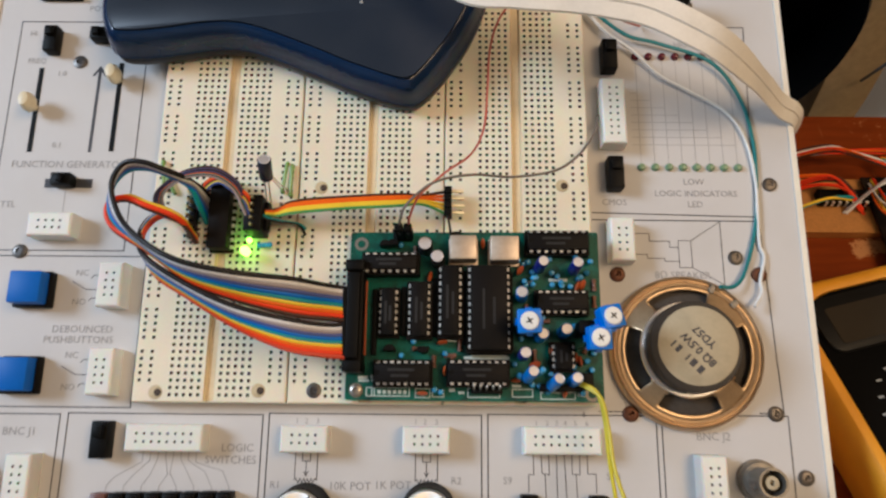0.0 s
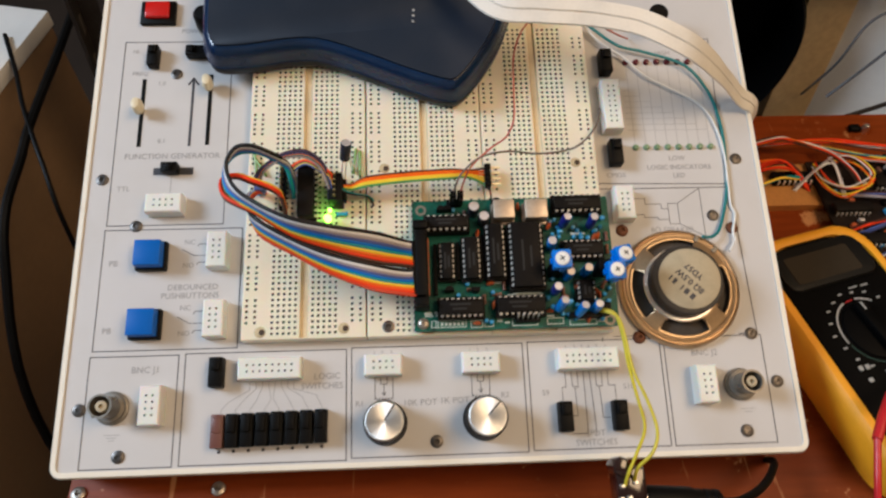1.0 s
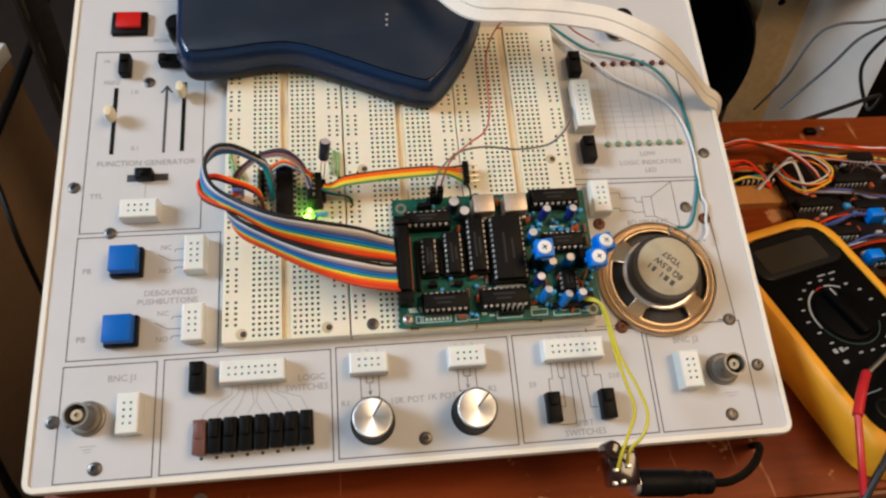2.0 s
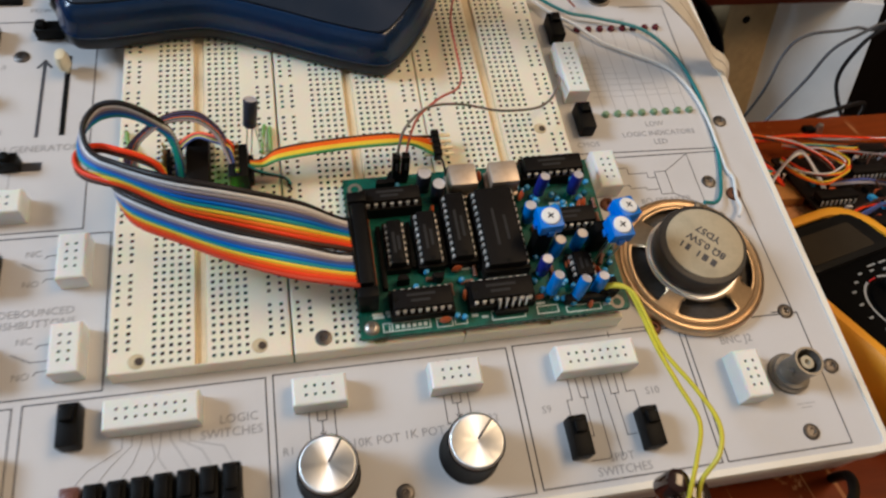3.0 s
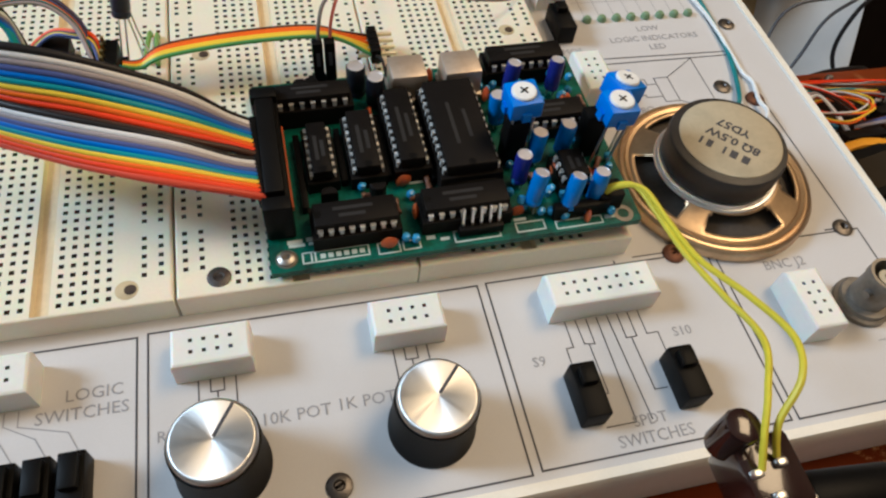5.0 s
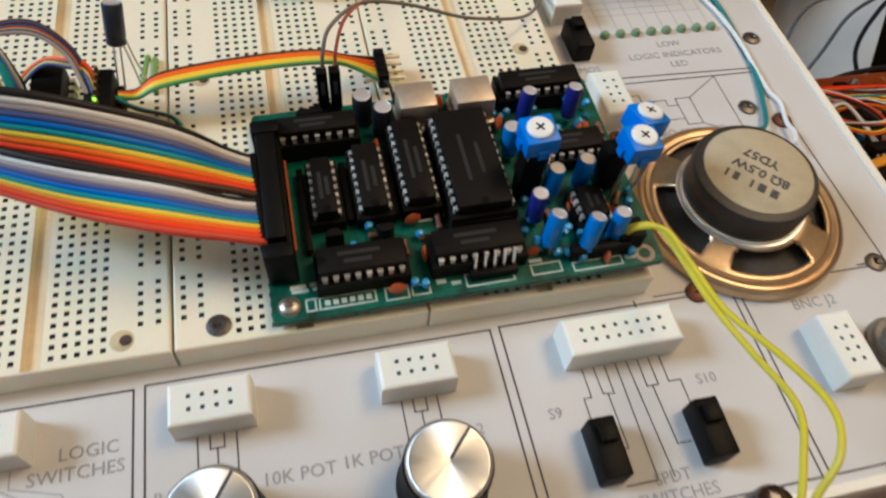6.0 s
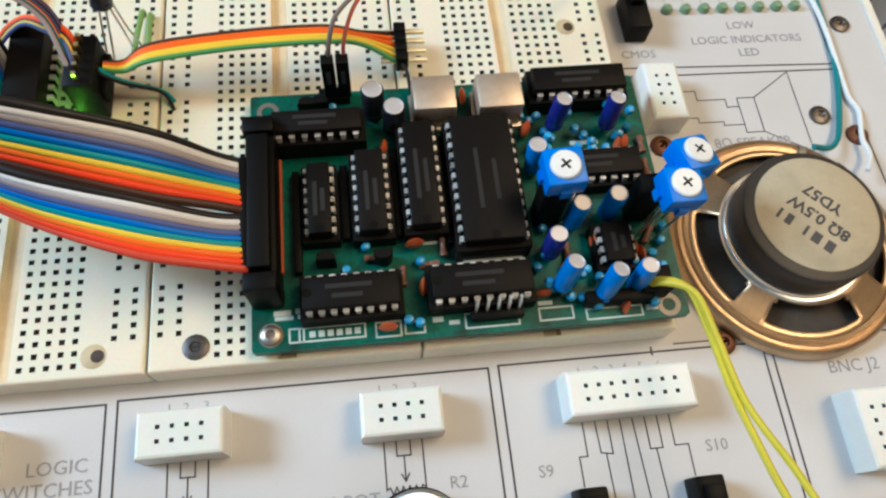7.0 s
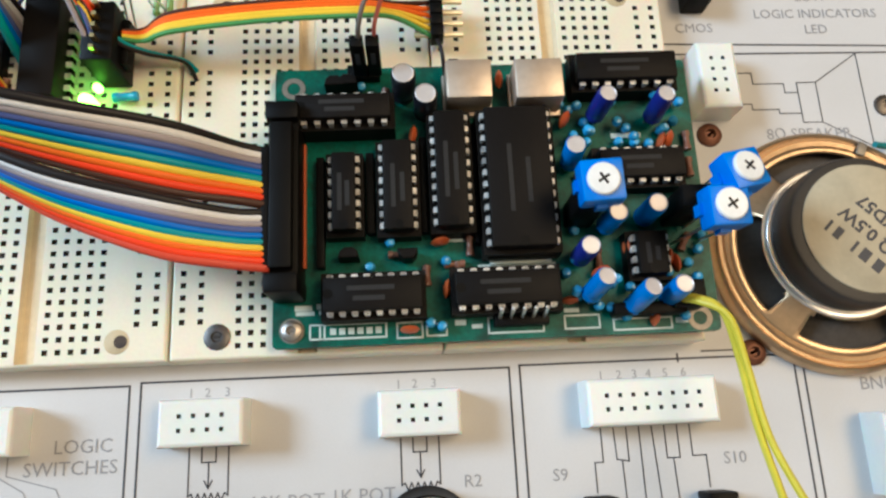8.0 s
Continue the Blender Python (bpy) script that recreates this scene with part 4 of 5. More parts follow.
# trimmers on tall legs
def trimmer(x, y, top, rx, ry, rz, size=7.0):
    bm = boxed(-size / 2, size / 2, -size / 2, size / 2, -5.2, -0.4, bevel=0.5)
    for a in (0, 90, 180, 270):
        box(bm, -1.0, 1.0, -size / 2 - 0.6, -size / 2 + 0.3, -5.4, -3.2)
        bmesh.ops.rotate(bm, cent=(0, 0, 0), matrix=Matrix.Rotation(radians(90), 3, "Z"), verts=bm.verts[:])
    ob = part("trimmer", bm, M_TRIM, pcb, "blue trimmer with a white dial")
    ob.matrix_basis = pose((x - PX) * MM, (y - PY) * MM, (top - PZ) * MM, rx, ry, rz)
    dial = part("dial", turned([(2.75, -0.5), (2.75, 0.0), (2.5, 0.25), (0, 0.25)], 28), M_DIAL, ob, "white dial with a cross slot")
    for a in (30, 120):
        part("slot", boxed(-1.1, 1.1, -0.22, 0.22, 0.22, 0.3), M_METERGREY, dial).matrix_basis = pose(0, 0, 0, 0, 0, a)
    for u, v in ((-2.4, -2.4), (2.4, -2.4), (0, 2.4)):
        part("leg", tubed([(u, v, -5), (u, v, -(top - PZ - TOP) + 0.2)], 0.3, 6), M_TIN, ob)


trimmer(83.7, 27.0, 30.6, 3, -2, 2, 7.2)
trimmer(104.6, 22.2, 29.8, 3, 4, 2, 7.0)
trimmer(108.6, 28.8, 29.4, -4, 12, 14, 7.0)
part("trimmer_post", boxed(99.5 - PX, 105.2 - PX, 24.2 - PY, 28.4 - PY, TOP, TOP + 13, bevel=0.5), M_BLACK, pcb, "black plastic transistor")
part("trimmer_post", boxed(81.0 - PX, 86.0 - PX, 24.6 - PY, 29.0 - PY, TOP, TOP + 14, bevel=0.5), M_BLACK, pcb)
part("power_connector", boxed(88.0 - PX, 101.2 - PX, 7.2 - PY, 9.4 - PY, TOP, TOP + 4.0, bevel=0.3), M_BLACK, pcb, "black pin connector")
part("wire_connector", boxed(98.6 - PX, 104.6 - PX, 8.0 - PY, 13.0 - PY, TOP, TOP + 5.2, bevel=0.4), M_BLACK, pcb, "black wire connector")

# Added black strips between chips, in place of the shade that darkens the board.
for x, y0, y1, w in ((44.6, 24.6, 40.6, 1.6), (54.7, 24.4, 43.6, 1.4), (64.4, 22.0, 46.0, 1.0), (35.2, 18.4, 40.0, 1.5), (79.6, 20, 45.6, 1.0)):
    part("socket_rail", boxed(x - w / 2 - PX, x + w / 2 - PX, y0 - PY, y1 - PY, TOP, TOP + 2.2, bevel=0.2), M_BLACK, pcb)
BEAD = to_mesh("ceramic_capacitor", turned([(0, -0.1), (0.75, 0.3), (1.0, 1.1), (0.75, 1.9), (0, 2.2)], 12), M_BEAD, True)
for x, y in ((43.1, 55.2), (47.7, 22.9), (44.4, 18.3), (57.9, 19.1), (55.0, 7.6), (57.0, 6.8), (86.2, 46.0), (87.7, 43.9), (93.2, 41.4), (96.0, 41.3), (98.8, 41.2), (102.0, 44.4), (104.7, 45.3),
             (82.3, 24.1), (80.4, 15.6), (82.7, 11.3), (88.2, 8.9), (82.7, 28.8), (106.8, 22.1), (105.6, 19.4), (103.8, 16.8), (104.6, 14.2), (85.6, 9.6), (90.4, 7.6), (84.2, 41.5), (94.6, 44.4)):
    u, v = local(x, y)
    ob = piece("ceramic_capacitor", BEAD, pcb, u, v, TOP + 0.4, rz=random.uniform(0, 90), rx=random.uniform(-25, 25))
DISC = to_mesh("disc_capacitor", turned([(0, -0.8), (1.3, -0.55), (1.9, 0), (1.3, 0.55), (0, 0.8)], 16), M_ORANGE, True)
for x, y, rz in ((53.0, 44.0, 80), (70.4, 55.2, 90), (57.3, 22.5, 10), (58.2, 13.6, 80), (51.1, 6.4, 0), (92.0, 20.0, 90), (99.6, 18.0, 90), (101.0, 41.0, 70)):
    u, v = local(x, y)
    piece("disc_capacitor", DISC, pcb, u, v, TOP + 2.1, rz=rz, rx=90)
RES = to_mesh("resistor", lathe(bmesh.new(), [(0, -2), (0.75, -1.9), (0.8, -1.2), (0.6, -0.9), (0.6, 0.9), (0.8, 1.2), (0.75, 1.9), (0, 2)], 12, Matrix.Rotation(radians(90), 4, "Y")), M_RESIST, True)
rnd = random.Random(3)
for k in range(34):
    u, v = local(rnd.uniform(80.5, 107), rnd.choice((rnd.uniform(39.4, 50.6), rnd.uniform(6.6, 31))))
    piece("ceramic_capacitor" if k % 6 else "disc_capacitor", BEAD if k % 6 else DISC, pcb, u, v, TOP + rnd.uniform(0.2, 2.4), rz=rnd.uniform(0, 180), rx=rnd.uniform(-30, 30) + (0 if k % 6 else 90))
for x, y, rz in ((59.8, 18.4, 0), (62.8, 21.8, 90), (54.6, 16.4, 90), (49.5, 20.6, 0), (84.4, 33.2, 90), (106.4, 36.0, 90), (106.6, 41.5, 90), (86.8, 18.6, 90), (90.0, 29.6, 0), (48.0, 52.6, 90), (103.4, 21.0, 60), (60.4, 16.9, 90)):
    u, v = local(x, y)
    piece("resistor", RES, pcb, u, v, TOP + 0.9, rz=rz)
TRANS = to_mesh("transistor", prism(bmesh.new(), [(-1.9, -0.6), (1.9, -0.6), (1.6, 0.7), (0.8, 1.4), (-0.8, 1.4), (-1.6, 0.7)], 0, 4.2, 0.3), M_IC)
for x, y, rz in ((40.5, 20.2, 0), (51.2, 20.4, 180), (38.2, 54.6, 0), (40.8, 54.8, 0), (61.4, 57.4, 0)):
    u, v = local(x, y)
    piece("transistor", TRANS, pcb, u, v, TOP + 0.3, rz=rz)


def outline_mark(x0, x1, y0, y1):
    bm = stroke(bmesh.new(), rect(x0 - PX, x1 - PX, y0 - PY, y1 - PY), 0.35, TOP + 0.05)
    part("silkscreen_outline", bm, M_SILK, pcb, smooth=False)


for r in ((33.0, 46.8, 5.6, 8.2), (34.8, 35.6, 5.6, 8.2), (48.8, 53.4, 5.2, 8.0), (65.5, 75.6, 5.4, 8.2), (79.6, 86, 5.6, 8.0), (88.6, 99.4, 5.0, 7.0), (54.2, 57.8, 5.4, 7.6)):
    outline_mark(*r)
for x0, x1, y in ((30.2, 33.4, 11.4), (34.2, 36.4, 11.6), (59.4, 61.4, 7.6), (58.8, 62.0, 23.4), (84.0, 87.0, 42.4), (92.0, 98.0, 43.4), (100.2, 103.0, 6.4), (64.2, 78.8, 17.8)):
    part("silkscreen_bar", boxed(x0 - PX, x1 - PX, y - PY - 0.5, y - PY + 0.5, TOP, TOP + 0.05), M_SILK, pcb, smooth=False)
for k in range(6):
    part("silkscreen_bar", boxed(36.6 + 1.65 * k - PX, 37.7 + 1.65 * k - PX, 6.3 - PY, 7.5 - PY, TOP, TOP + 0.05), M_SILK, pcb, smooth=False)
for x0, x1, y in ((30.4, 33.8, 10.4), (34.6, 36.6, 10.5), (79.6, 82.4, 9.0), (62.4, 64.4, 6.8)):
    part("silkscreen_bar", boxed(x0 - PX, x1 - PX, y - PY - 0.4, y - PY + 0.4, TOP, TOP + 0.05), M_SILK, pcb, smooth=False)
GOLDPIN = to_mesh("header_pin", boxed(-0.32, 0.32, -0.32, 0.32, 0, 6.0, bevel=0.12), M_TIN)
hd = part("pin_header", boxed(66.4 - PX, 76.4 - PX, 6.4 - PY, 8.8 - PY, TOP, TOP + 2.4, bevel=0.25), M_BLACK, pcb)
for k in range(5):
    piece("header_pin", GOLDPIN, hd, 67.4 - PX + 2.0 * k, 7.6 - PY, TOP + 1.2, rx=-10)
hd = part("pin_header", boxed(40.6 - PX, 47.0 - PX, 56.4 - PY, 59.2 - PY, TOP, TOP + 2.4, bevel=0.25), M_BLACK, pcb)
for k in range(2):
    housing = part("wire_housing", boxed(42.0 - PX + 2.9 * k, 44.5 - PX + 2.9 * k, 56.6 - PY, 59.0 - PY, TOP + 2.2, TOP + 13.6, bevel=0.25), M_BLACK, pcb, "black crimp housing")
    part("window", boxed(42.8 - PX + 2.9 * k, 43.7 - PX + 2.9 * k, 56.5 - PY, 56.62 - PY, TOP + 7, TOP + 11), M_INK, housing)


def cable(name, label, pts, r, material, category="wire", m=None, seg=8, steps=8, group=""):
    ob = new(name, to_mesh(name, tubed(pts, r, seg, steps), material, True))
    ob.matrix_basis = m or PANEL
    return tagged(ob, label, category, group)


cable("jumper_wire", "grey jumper wire arching from the circuit board", [(43.3, 58.6, 21), (43.6, 59, 27), (46, 63, 31), (54, 70, 31), (66, 74.5, 26), (80, 76, 20), (94, 80, 15), (102, 86, 11), (107.6, 93, 9), (111, 100, 6), (112.6, 106, 2)], 0.45, shader("taupe_wire_sleeve", (0.20, 0.165, 0.14), 0.5, bump=0.05))
cable("jumper_wire", "pink-red jumper wire arching from the circuit board", [(46.2, 58.6, 21), (46.6, 60, 27), (50, 66, 31), (58, 74, 30), (66, 82, 25), (70.5, 94, 18), (72, 110, 14), (73, 126, 13), (76, 135, 18), (82, 140.4, 23.5), (89.5, 142, 26), (98.5, 141, 26), (107.8, 138.7, 23), (116, 138, 16), (124, 140, 8), (130, 143, 1)], 0.4, shader("pink_wire_sleeve", (0.55, 0.13, 0.09), 0.4, bump=0.05))


# ---- rainbow ribbon cable ----
def ribbon_cable():
    """Twenty conductors in two flat halves; each half runs between an upper and a lower edge line."""
    r = thing("ribbon_cable", PANEL, "rainbow ribbon cable looping from the circuit board over the breadboard", "ribbon cable")
    order = ["black", "white", "grey", "violet", "blue", "green", "yellow", "orange", "red", "brown"]
    upper = ([(27.0, 38.6, 18.0), (21.6, 38.8, 21.4), (12.0, 39.3, 29.6), (-5.1, 39.7, 38.6), (-20.7, 42.8, 41.2), (-34.6, 51.0, 37.6)],
             [(27.0, 28.4, 18.6), (21.6, 28.6, 21.4), (11.2, 29.2, 25.6), (-5.4, 33.0, 29.8), (-19.4, 38.4, 30.2), (-33.2, 47.8, 29.6)])
    lower = ([(27.0, 27.2, 18.4), (21.2, 26.4, 21.4), (10.0, 27.4, 27.4), (-6.6, 31.3, 31.0), (-22.4, 38.6, 31.0), (-34.6, 46.6, 29.6)],
             [(27.0, 17.0, 18.8), (20.3, 17.3, 21.6), (9.8, 18.9, 24.2), (-5.8, 25.3, 24.2), (-21.4, 34.4, 22.8), (-33.8, 42.4, 21.6)])
    for half, (high, low) in enumerate((upper, lower)):
        for i, col in enumerate(order):
            s = i / 9
            pts = [tuple(a + (b - a) * s for a, b in zip(p, q)) for p, q in zip(high, low)]
            if half:
                pts += [(-39.6 + 1.0 * s, 54.6 - 1.6 * s, 22.5), (-40.8 + 2.0 * s, 60.6, 16.5), (-39.6 + 3.0 * s, 64.2, 12.4), (-38.6 + 3.0 * s, 65.4, 7.4)]
            elif i < 6:
                u = i / 5
                pts += [(-43.6 - 2.0 * u, 60.2 - 2.0 * u, 31.5 - 2 * u), (-46.2 - 1.2 * u, 69 - u, 31.5 - 3 * u), (-42.6 - 0.8 * u, 74.8 - u, 33 - 4.2 * u), (-36.7, 75.2 - 0.6 * u, 34 - 4.6 * u), (-30.4, 73.6 - 0.5 * u, 32 - 4.6 * u), (-25.2 + 0.4 * u, 72.6 - 2 * u, 26 - 3 * u), (-23.6 + 0.5 * u, 72.6 - 7 * u, 17), (-23.6 + 0.4 * u, 72.6 - 10 * u, 9)]
            else:
                u = (i - 6) / 3
                w = 26.6 if col == "red" else 25.0
                pts += [(-46.4 - 0.6 * u, 57.4 - 1.2 * u, w + 0.5), (-49.2, 63.4 + 0.5 * u, w - 0.5), (-44.0, 66.8 - 1.2 * u, w), (-37, 64.4 - 1.6 * u, w + 0.6), (-30.4, 62.4 - 1.8 * u, w - 1), (-27.0, 60.6 - 1.6 * u, w - 4), (-26.6, 58.8 - 1.2 * u, 15), (-26.8, 57.6 - 1.5 * u, 8)]
            part("strand", tubed(pts, 0.84, 10, 7), WIRE["rust" if half and col == "brown" else col], r)


ribbon_cable()


def dark_bundle():
    w = thing("wire_bundle", PANEL, "bundle of brown and violet wires arching over the breadboard chip", "wire bundle")
    for k, colour in enumerate(("brown", "violet", "brown", "black", "violet", "brown", "orange", "green", "brown", "grey")):
        u = k / 9
        route = [(-38.4 + 2.6 * u, 66.0 - 1.6 * u, 8), (-38.6 + 3.2 * u, 66.4 - 0.8 * u, 15), (-36.6 + 2.2 * u, 68.8 - 0.6 * u, 21), (-31.4 + 1.4 * u, 71.8 - 1.2 * u, 25), (-24.2, 74.6 - 1.8 * u, 28 - u), (-16.4, 75.8 - 2.6 * u, 27.4 - u), (-10.8, 73.6 - 3.6 * u, 23), (-8.0, 70 - 6 * u, 18.8), (-7.0, 69.4 - 8.6 * u, 16)]
        part("strand", tubed(route, 0.5, 8, 7), WIRE[colour], w)
    part("wrap", boxed(-39.0, -34.4, 63.8, 66.6, 10.2, 15.4, bevel=1.0), WIRE["violet"], w, "violet-grey wrap round the wires")


dark_bundle()


# ---- chip, plug block and small parts in the breadboard ----
def module_chip():
    c = thing("breadboard_chip", on_panel(-17.9, 65.4, 6.6), "long black chip plugged into the breadboard", "chip")
    part("body", boxed(-3.4, 3.4, -12.4, 12.4, 1.6, 7.4, bevel=0.4), M_IC, c)
    part("socket", boxed(-4.0, 4.0, -12.8, 12.8, 0.1, 1.7, bevel=0.2), M_BLACK, c)
    for k in range(10):
        for s in (-1, 1):
            piece("pin", PIN, c, s * 3.7, -11.3 + 2.5 * k, 1.2, 90 if s < 0 else -90)


module_chip()


def plug_block():
    b = thing("plug_block", on_panel(-5.4, 64.0, 6.6), "black plug block with wire ends, on the breadboard", "plug")
    part("housing", boxed(-2.9, 3.0, -6.2, 6.0, 0.2, 11.6, bevel=0.4), M_BLACK, b)
    for k in range(5):
        part("contact", boxed(-0.4, 0.4, -5.0 + 2.3 * k, -4.2 + 2.3 * k, 11.5, 13.6), M_GOLD, b)
    part("latch", boxed(2.9, 4.4, -5, 4.6, 4, 7.6, bevel=0.3), M_BLACK, b)


plug_block()
left = thing("pin_strip", on_panel(-28.2, 67.4, 6.6), "brown pin strip standing in the breadboard", "pin strip")
part("strip", boxed(-1.3, 1.3, -10, 9, 0.1, 3.0, bevel=0.25), M_BLACK, left)
for k in range(7):
    part("contact", boxed(-0.35, 0.35, -8.6 + 2.54 * k, -7.9 + 2.54 * k, 2.9, 8.6), M_GOLD, left)


def led():
    d = thing("green_led", on_panel(-8.8, 52.4, 6.6), "glowing green LED standing in the breadboard", "LED")
    part("lens", turned([(0, 3.0), (1.5, 3.0), (1.5, 5.6), (1.1, 6.9), (0, 7.4)], 18), M_GREEN_GLOW, d, "glowing green lens")
    for s in (-0.8, 0.8):
        part("lead", tubed([(s, 0, 3.2), (s, 0, -1)], 0.25, 6), M_TIN, d)


led()
d = thing("small_led", on_panel(-8.2, 56.6, 6.6), "small green LED beside the plug block", "LED")
part("lens", turned([(0, 2.0), (0.9, 2.0), (0.9, 3.2), (0.5, 3.9), (0, 4.0)], 12), M_GREEN_GLOW, d)
part("lead", tubed([(0, 0, 2.2), (0, 0, -1)], 0.25, 6), M_TIN, d)
cap = thing("capacitor", on_panel(0, 0, 0), "dark blue capacitor on long leads above the breadboard", "capacitor")
electrolytic(0.3, 78.0, 29.5, 2.2, M_CAPSLATE, 1.4, 3.2, True, parent=cap, h=9.5, name="can")
cap.children[0]["label"] = "dark sleeve with a pale top"
for s in (0, 1):
    part("lead", tubed([(0.2 + s, 75.2, 21), (0.8 + s * 1.2, 75.0, 14), (1.2 + 2.4 * s, 75.0, 5.6)], 0.25, 6), M_TIN, cap)
JUMP = to_mesh("green_jumper", tubed([(0, -5, 0.2), (0, -4.6, 1.4), (0, 4.6, 1.4), (0, 5, 0.2)], 0.65, 8), M_GREENWIRE, True)
for x, y, rz in ((2.0, 79.6, -6), (4.3, 78.6, 0), (-40.2, 80, 8), (-38.4, 78.2, 30)):
    ob = new("jumper_wire", JUMP)
    ob.matrix_basis = on_panel(x, y, 6.5, 0, 0, rz)
    tagged(ob, "short green jumper wire lying on the breadboard", "jumper wire", "green jumpers")
for x, y, rz in ((-3.2, 55.2, 4), (-26.6, 57.6, 80)):
    ob = new("resistor", RES if x < -10 else to_mesh("resistor", lathe(bmesh.new(), [(0, -2.6), (0.9, -2.4), (1.0, -1.5), (0.8, -1.2), (0.8, 1.2), (1.0, 1.5), (0.9, 2.4), (0, 2.6)], 12, Matrix.Rotation(radians(90), 4, "Y")), M_BEAD, True))
    ob.matrix_basis = on_panel(x, y, 8.2, 0, 0, rz)
    tagged(ob, "small resistor lying on the breadboard", "resistor")


# flat four-wire lead to the pin strip
def four_wire_lead():
    w = thing("four_wire_lead", PANEL, "flat four-wire lead in black, orange, yellow and green", "wire lead")
    for k, col in enumerate(("brown", "orange", "orange", "yellow", "yellow", "lead_green")):
        dy = 1.9 - 0.8 * k
        pts = [(-2.0, 64.8 + 0.4 * dy, 15), (2, 65.0 + 0.6 * dy, 14.5), (8, 66.2 + dy, 17), (25, 67.4 + dy, 18.4), (42, 68.5 + dy, 18), (50, 69.6 + 0.8 * dy, 15), (57.4, 70.0 + 1.9 * dy, 11.2)]
        part("strand", tubed(pts, 0.5, 8, 7), WIRE[col], w)
    for k, col in enumerate(("green", "black")):
        part("strand", tubed([(-5, 66 - 1.2 * k, 17.5), (-2, 63.4 - 0.8 * k, 15), (2, 62.8 - 0.5 * k, 12), (8, 62.5 - 0.3 * k, 9), (10, 61.4 - 2.2 * k, 6.6)], 0.42, 8, 7), WIRE[col], w)
    for k, col in enumerate(("orange", "red", "brown", "yellow", "violet")):
        part("strand", tubed([(-6.2, 68 - 1.6 * k, 17), (-7.6, 70 - 0.8 * k, 20), (-12, 73 - 0.6 * k, 19), (-18, 76.5 - 0.5 * k, 16.5), (-24, 76 - 1.0 * k, 12), (-25.4, 75 - 2 * k, 6.8)], 0.42, 8, 7), WIRE[col], w)


four_wire_lead()


def standing_header():
    h = thing("pin_header", on_panel(58.6, 70.2, 6.6), "black right-angle pin header with gold pins, in the breadboard", "pin header")
    for k in range(4):
        part("block", boxed(-1.3, 1.3, -5.1 + 2.54 * k, -2.7 + 2.54 * k, 2.2, 6.6, bevel=0.3), M_BLACK, h)
        part("gold_pin", boxed(-4.6, 5.4, -4.4 + 2.54 * k, -3.4 + 2.54 * k, 4.0, 5.0, bevel=0.2), M_PALEPIN, h)
        part("foot_pin", boxed(-0.3, 0.3, -4.2 + 2.54 * k, -3.6 + 2.54 * k, -1, 2.4), M_TIN, h)
    part("wire", tubed([(0, -5.2, 5), (0.6, -9, 7), (1.2, -13.5, 4.5)], 0.4), WIRE["black"], h)


standing_header()


# ---- translucent blue device standing on the breadboards ----
def blue_device():
    d = thing("blue_device", PANEL, "dark translucent blue plastic device with a wavy front edge", "device")
    front = [(-64.5, 158), (-64.2, 139), (-63, 130.5), (-58.8, 123.2), (-50.9, 121.8), (-38.4, 123.0), (-23.3, 125.2), (-10.6, 124.4), (9.6, 116.8), (24.6, 110.4), (42.2, 104.6), (50.1, 107.0), (61.2, 121.3), (69.0, 136.1), (74, 152)]
    back = [(75, 176), (20, 184), (-62, 184)]
    line = [(p.x, p.y) for p in glide([(x, y, 0) for x, y in front], 5)] + back
    cx, cy = 5.0, 152.0

    def inset(k):
        out = []
        n = len(line)
        for i, (x, y) in enumerate(line):
            a, b = line[i - 1], line[(i + 1) % n]
            t = Vector((b[0] - a[0], b[1] - a[1]))
            t.normalize()
            out.append((x - t.y * k, y + t.x * k))
        return out

    def shell(bm, levels, cap):
        rows = [[bm.verts.new((x, y, z)) for x, y in inset(k)] for k, z in levels]
        n = len(line)
        for a, b in zip(rows, rows[1:]):
            for i in range(n):
                bm.faces.new((a[i], a[(i + 1) % n], b[(i + 1) % n], b[i]))
        if cap:
            bm.faces.new(rows[-1])
            bm.faces.new(rows[0][::-1])
        return bm

    part("base", shell(bmesh.new(), [(2.6, 6.8), (0.6, 7.4), (0, 8.6), (0, 11.4), (0.5, 12.2)], True), M_BLUELIP, d, "dark base tray")
    part("shell", shell(bmesh.new(), [(1.2, 12.25), (0.0, 12.6), (-0.3, 13.4), (0.2, 14.2), (0.8, 17.5), (1.8, 21.0), (3.4, 23.2), (4.6, 23.7)], False), M_BLUEBOX, d, "translucent blue upper shell")
    part("lid", prism(bmesh.new(), inset(4.8), 22.6, 24.4, 0.7), M_LID, d, "smoky dark lid")
    for x in (-10, 27):
        part("rib", boxed(x, x + 3, 128, 129.2, 13, 21, bevel=0.3), M_BLUELIP, d)
    for k in range(3):
        part("status_light", turned([(0.6, 24.2), (0.6, 24.5), (0, 24.6)], 12, Matrix.Translation((28.8 - 0.2 * k, 143.0 - 2.8 * k, 0))), M_METERMARK, d, "small white mark")


blue_device()

